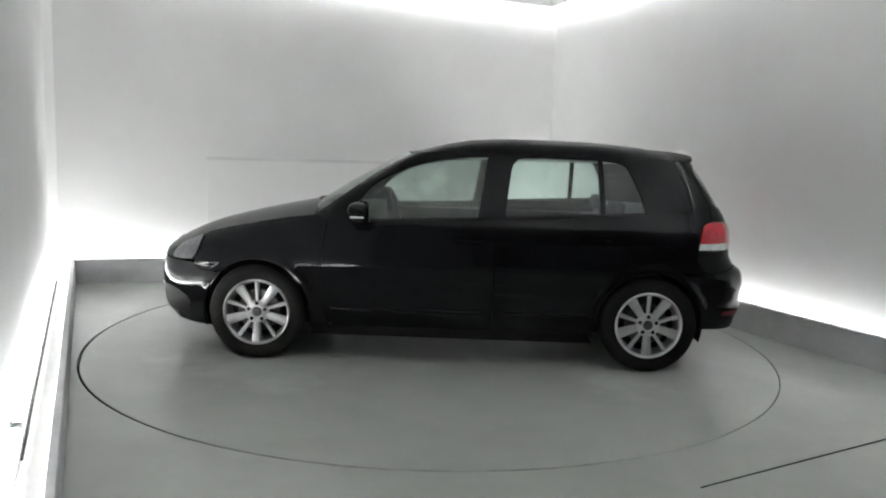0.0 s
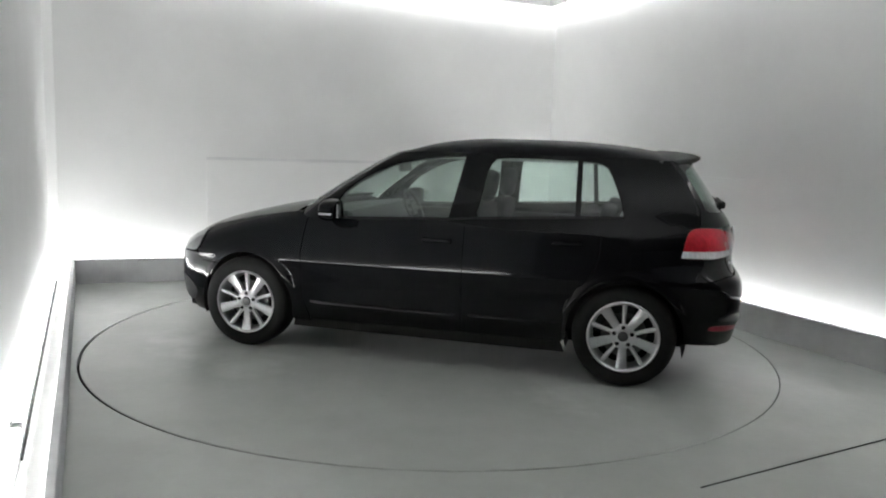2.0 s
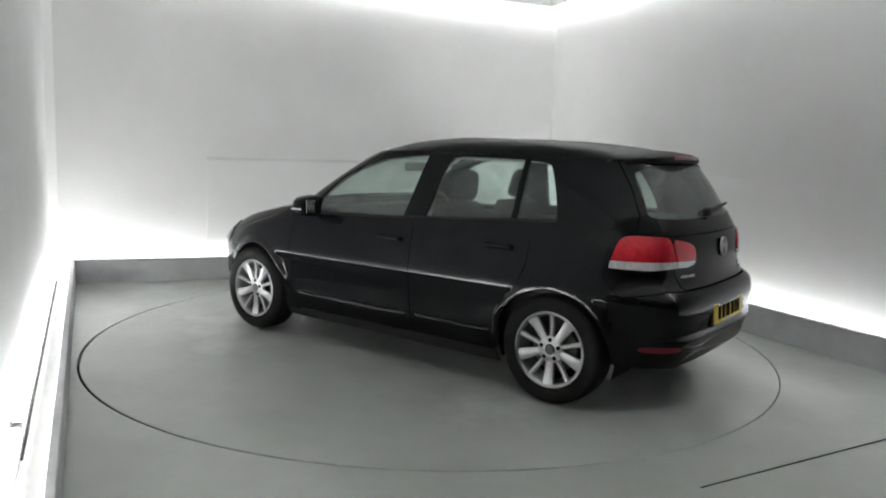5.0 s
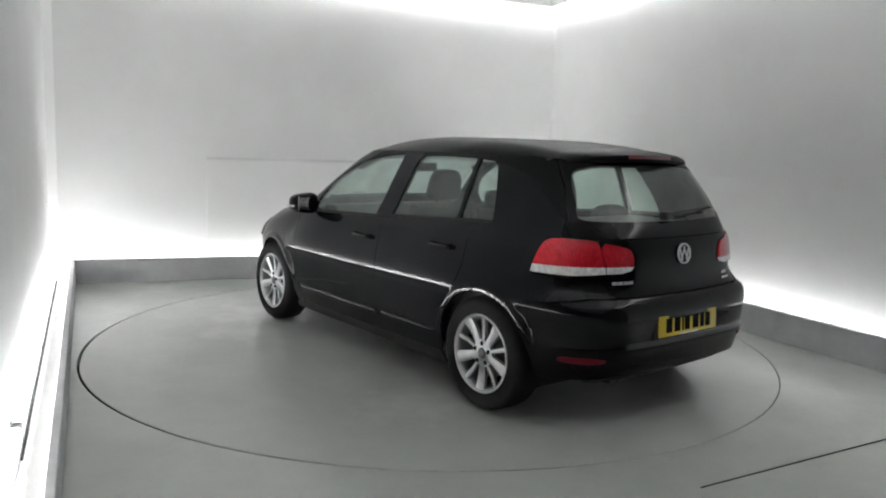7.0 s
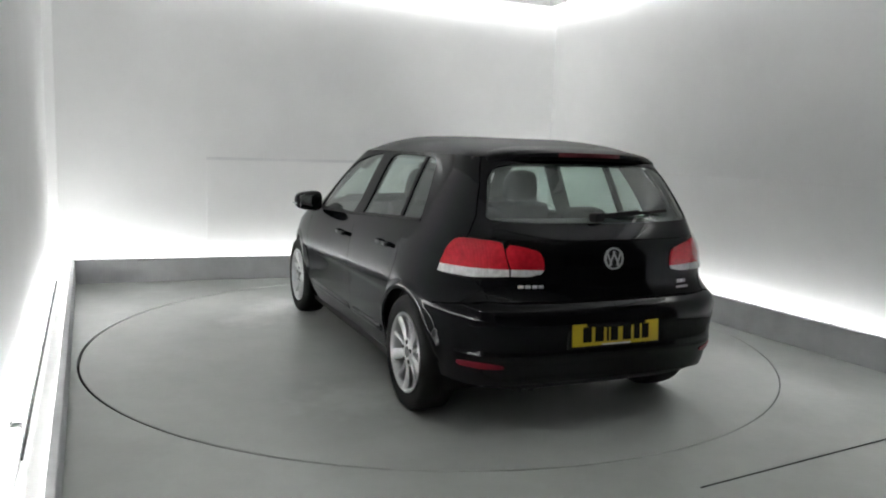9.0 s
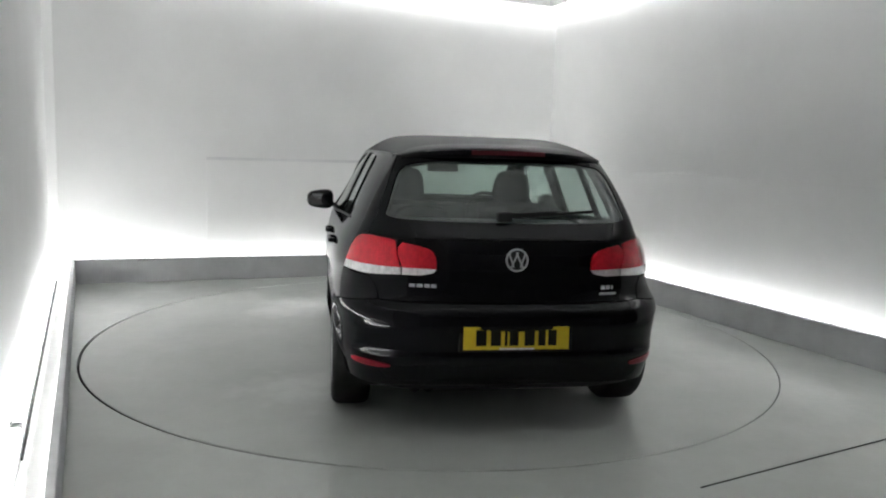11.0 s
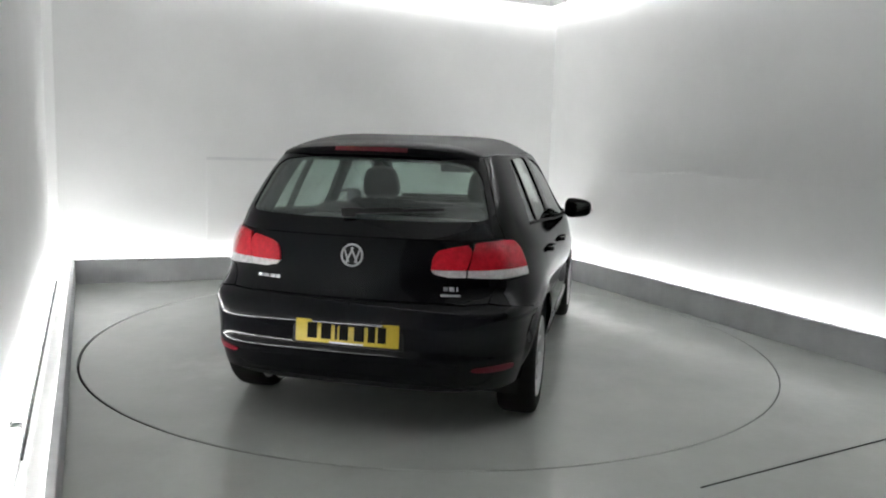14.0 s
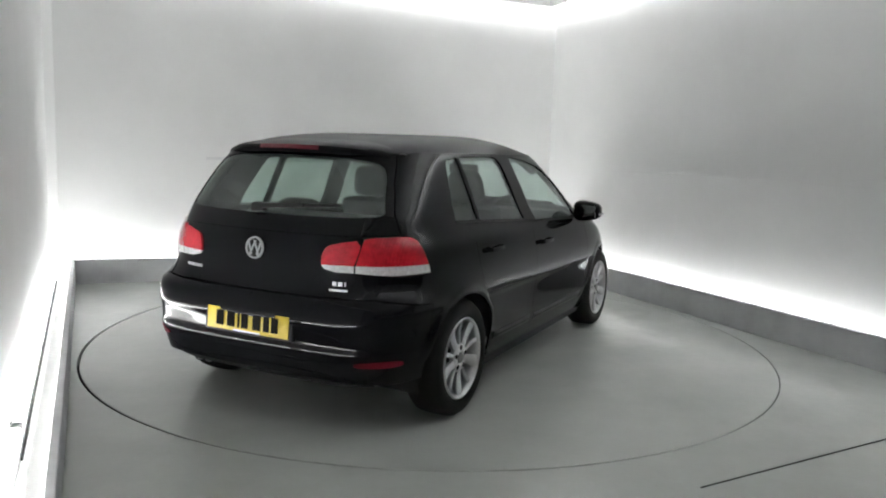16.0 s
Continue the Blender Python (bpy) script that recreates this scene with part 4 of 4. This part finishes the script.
    for k in range(25):
        x = 0.93 + k / 24 * 1.13
        e = lift(*sx(min(x, 1.68), hood_edge(min(x, 1.68))), False)
        ye = e.y * (1 - max(0, (x - 1.68) / 0.38) ** 2 * 0.25) - 0.004
        mid = hood_mid(x)
        edge = e.z if x <= 1.68 else hood_edge(x)
        line = []
        for j in range(-10, 11):
            v = j / 10
            bow = 0.17 * (v * ye) ** 2 * max(0, (x - 1.5) / 0.56)
            line.append(bm.verts.new((x - bow, v * ye, mid + (edge - mid) * abs(v) ** 2.4)))
        rows_.append(line)
    for p, q in zip(rows_, rows_[1:]):
        for i in range(20):
            bm.faces.new((p[i], q[i], q[i + 1], p[i + 1]))
    bmesh.ops.recalc_face_normals(bm, faces=bm.faces)
    part("bonnet", bm, PAINT, car, "black painted bonnet")
    for s, x0 in ((1, 0.29), (-1, -0.29)):
        bm = bmesh.new()
        box(bm, (0.016, 0.56, 0.022), (0.955, x0, 1.022), Matrix.Rotation(radians(13 * s), 4, "Z"), bevel=0.005)
        part("wiper", bm, TRIM, car, "black wiper blade")

    # ---- spoiler with the high brake light
    bm = bmesh.new()
    section = ((-1.44, 1.458), (-1.56, 1.452), (-1.66, 1.438), (-1.695, 1.424), (-1.70, 1.405), (-1.68, 1.386), (-1.60, 1.380), (-1.44, 1.40))
    loops = []
    for j in range(-12, 13):
        v = j / 12
        y = v * 0.530
        loops.append([bm.verts.new((x + 0.42 * y * y + 0.03 * abs(v) ** 8, y, z - 0.08 * y * y - 0.022 * abs(v) ** 6)) for x, z in section])
    for p, q in zip(loops, loops[1:]):
        for i in range(8):
            bm.faces.new((p[i], p[(i + 1) % 8], q[(i + 1) % 8], q[i]))
    bm.faces.new(loops[0])
    bm.faces.new(loops[-1][::-1])
    bmesh.ops.recalc_face_normals(bm, faces=bm.faces)
    spoiler = part("roof_spoiler", bm, ROOF, car, "black painted roof spoiler", 50)
    bm = bmesh.new()
    for j in range(-6, 6):
        ya, yb = j / 6 * 0.19, (j + 1) / 6 * 0.19
        vs = [bm.verts.new((-1.702 + 0.42 * y * y - (0.003 if z < 1.41 else 0.0), y, z - 0.08 * y * y)) for y, z in ((ya, 1.402), (yb, 1.402), (yb, 1.424), (ya, 1.424))]
        bm.faces.new(vs)
    bmesh.ops.remove_doubles(bm, verts=bm.verts, dist=1e-5)
    part("brake_light", bm, DARK_RED, spoiler, "dark red high brake light")

    # ---- number plate, badge, lettering as plain bars, rear wiper, exhaust, lower valance
    def on_tail(y, z, out=0.0):
        p = lift(*sy(abs(y), z), False, out)
        return Vector((p.x, math.copysign(p.y, y), p.z))

    plate = new("number_plate")
    plate.parent = car
    plate.matrix_basis = Matrix.Translation((-2.008, 0, 0.537)) @ Matrix.Rotation(radians(4), 4, "Y")
    part("plate", box(bmesh.new(), (0.006, 0.52, 0.111), bevel=0.002), YELLOW, plate, "yellow number plate")
    for y, w in ((0.174, 0.050), (0.103, 0.050), (0.053, 0.013), (0.014, 0.044), (-0.063, 0.050), (-0.124, 0.036), (-0.176, 0.042)):
        part("plate_bar", box(bmesh.new(), (0.004, w, 0.076), (-0.004, y, 0.002), bevel=0.001), INK, plate, "plain dark bar")
    part("caption_bar", box(bmesh.new(), (0.003, 0.17, 0.008), (-0.004, 0.0, -0.051)), CLEAR, plate, "thin pale bar along the plate's foot")
    bm = box(bmesh.new(), (0.03, 0.56, 0.135), (-1.990, 0, 0.535), Matrix.Rotation(radians(4), 4, "Y"), bevel=0.008)
    part("plate_holder", bm, TRIM, car, "black plate recess")
    badge = new("badge")
    badge.parent = car
    p = on_tail(0, 0.905, 0.006)
    badge.matrix_basis = Matrix.Translation(p) @ Matrix.Rotation(radians(-84), 4, "Y")
    part("badge_ring", lathe([(0.046, 0.0), (0.048, 0.010), (0.055, 0.010), (0.057, 0.0), (0.046, 0.0)], 40, "z"), BRIGHT, badge, "chrome ring")
    part("badge_disc", lathe([(0.0, 0.004), (0.047, 0.003), (0.047, 0.0), (0.0, 0.0)], 40, "z"), LINER, badge, "dark disc")
    for a, y, x, l in ((20, 0.028, -0.002, 0.070), (-24, 0.012, 0.0, 0.082), (24, -0.012, 0.0, 0.082), (-20, -0.028, -0.002, 0.070)):
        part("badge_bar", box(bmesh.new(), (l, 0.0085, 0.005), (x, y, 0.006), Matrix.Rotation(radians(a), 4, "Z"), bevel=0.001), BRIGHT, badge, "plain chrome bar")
    for y0, z0, w, h in ((0.497, 0.772, 0.030, 0.016), (0.462, 0.772, 0.030, 0.016), (0.427, 0.772, 0.026, 0.016), (0.396, 0.772, 0.026, 0.016),
                         (-0.455, 0.765, 0.022, 0.020), (-0.483, 0.765, 0.024, 0.020), (-0.508, 0.765, 0.008, 0.020), (-0.48, 0.735, 0.095, 0.012)):
        q = on_tail(y0, z0, 0.004)
        q2 = on_tail(y0 + 0.01 * math.copysign(1, y0), z0, 0.004)
        turn = Matrix.Rotation(math.atan2(q2.x - q.x, q2.y - q.y) * -1, 4, "Z")
        part("name_bar", box(bmesh.new(), (0.004, w, h), q, turn, bevel=0.001), BRIGHT, car, "plain chrome bar")
    bm = box(bmesh.new(), (0.018, 0.26, 0.026), (-0.006, -0.11, 0), bevel=0.006)
    box(bm, (0.05, 0.075, 0.05), (0.01, 0.03, -0.005), bevel=0.015)
    wiper = part("rear_wiper", bm, TRIM, car, "black rear wiper arm")
    blade = box(bmesh.new(), (0.014, 0.34, 0.016), (0.002, -0.27, -0.006), bevel=0.004)
    part("blade", blade, TRIM, wiper, "black rubber wiper blade")
    wp = lift(*sy(0.0, 1.10, True), True, 0.02)
    wiper.matrix_basis = Matrix.Translation((wp.x - 0.004, 0.02, wp.z)) @ Matrix.Rotation(radians(-4), 4, "X") @ Matrix.Rotation(radians(6), 4, "Z")
    pipe = lathe([(0.026, 0.0), (0.030, 0.0), (0.030, 0.16), (0.026, 0.16), (0.026, 0.0)], 24)
    bmesh.ops.translate(pipe, verts=pipe.verts, vec=(0, -0.08, 0))
    bmesh.ops.rotate(pipe, verts=pipe.verts, matrix=Matrix.Rotation(radians(90), 3, "Z"))
    for y in (0.40, 0.47):
        ob = part("exhaust_pipe", pipe.copy(), STEEL, car, "dull steel exhaust pipe")
        ob.matrix_basis = Matrix.Translation((-1.79, y, 0.262))
    pipe.free()
    bm = box(bmesh.new(), (3.4, 1.2, 0.10), (0.20, 0, 0.245), bevel=0.03)
    part("underbody", bm, LINER, car, "dark underbody")

    # ---- cabin
    bm = box(bmesh.new(), (2.3, 1.45, 0.04), (-0.40, 0, 0.31))
    part("cabin_floor", bm, LINER, car)
    for s in (1, -1):
        bm = box(bmesh.new(), (2.2, 0.06, 0.60), (-0.25, s * 0.755, 0.62), bevel=0.02)
        part("door_card", bm, DASH, car, "dark door trim")
        seat(car, 0.02, s * 0.37)
        seat(car, -0.80, s * 0.36, 0.62, 0.46, True)
    bm = box(bmesh.new(), (0.50, 1.42, 0.26), (0.82, 0, 0.84), Matrix.Rotation(radians(6), 4, "Y"), bevel=0.06)
    part("dashboard", bm, DASH, car, "dark dashboard")
    bm = box(bmesh.new(), (0.58, 0.98, 0.03), (-1.50, 0, 1.02), bevel=0.01)
    part("parcel_shelf", bm, SHELF, car, "grey felt parcel shelf")
    bm = box(bmesh.new(), (0.75, 1.0, 0.5), (-1.36, 0, 0.66), bevel=0.03)
    part("boot_trim", bm, LINER, car)
    ring = lathe([(0.165 + 0.014 * math.cos(radians(a)), 0.014 * math.sin(radians(a))) for a in range(0, 361, 45)], 36, "z")
    box(ring, (0.30, 0.03, 0.02), (0, 0, -0.01), bevel=0.005)
    box(ring, (0.11, 0.10, 0.04), (0, 0, -0.01), bevel=0.015)
    ob = part("steering_wheel", ring, DASH, car, "dark steering wheel")
    ob.matrix_basis = Matrix.Translation((0.46, -0.37, 0.93)) @ Matrix.Rotation(radians(-65), 4, "Y") @ Matrix.Rotation(radians(90), 4, "Z")
    bm = box(bmesh.new(), (0.03, 0.24, 0.065), (0.42, 0, 1.275), bevel=0.012)
    part("inner_mirror", bm, DASH, car, "dark inner mirror")
    return car


car = make_car()


# ---------------------------------------------------------------- what moves
START, RATE = 178.617, -7.27143           # degrees, degrees a second
SHIFT = (-0.1437, -0.0838)                # the car's middle from the plate's middle


def motions():
    times = [k * 0.5 for k in range(33)]
    plate_rows, car_rows = [], []
    for t in times:
        turn = pose(0, 0, 0, 0, 0, START + RATE * t)
        plate_rows.append((t, turn))
        car_rows.append((t, turn @ pose(SHIFT[0], SHIFT[1], 0)))
    walk(turntable, plate_rows)
    walk(car, car_rows)


motions()
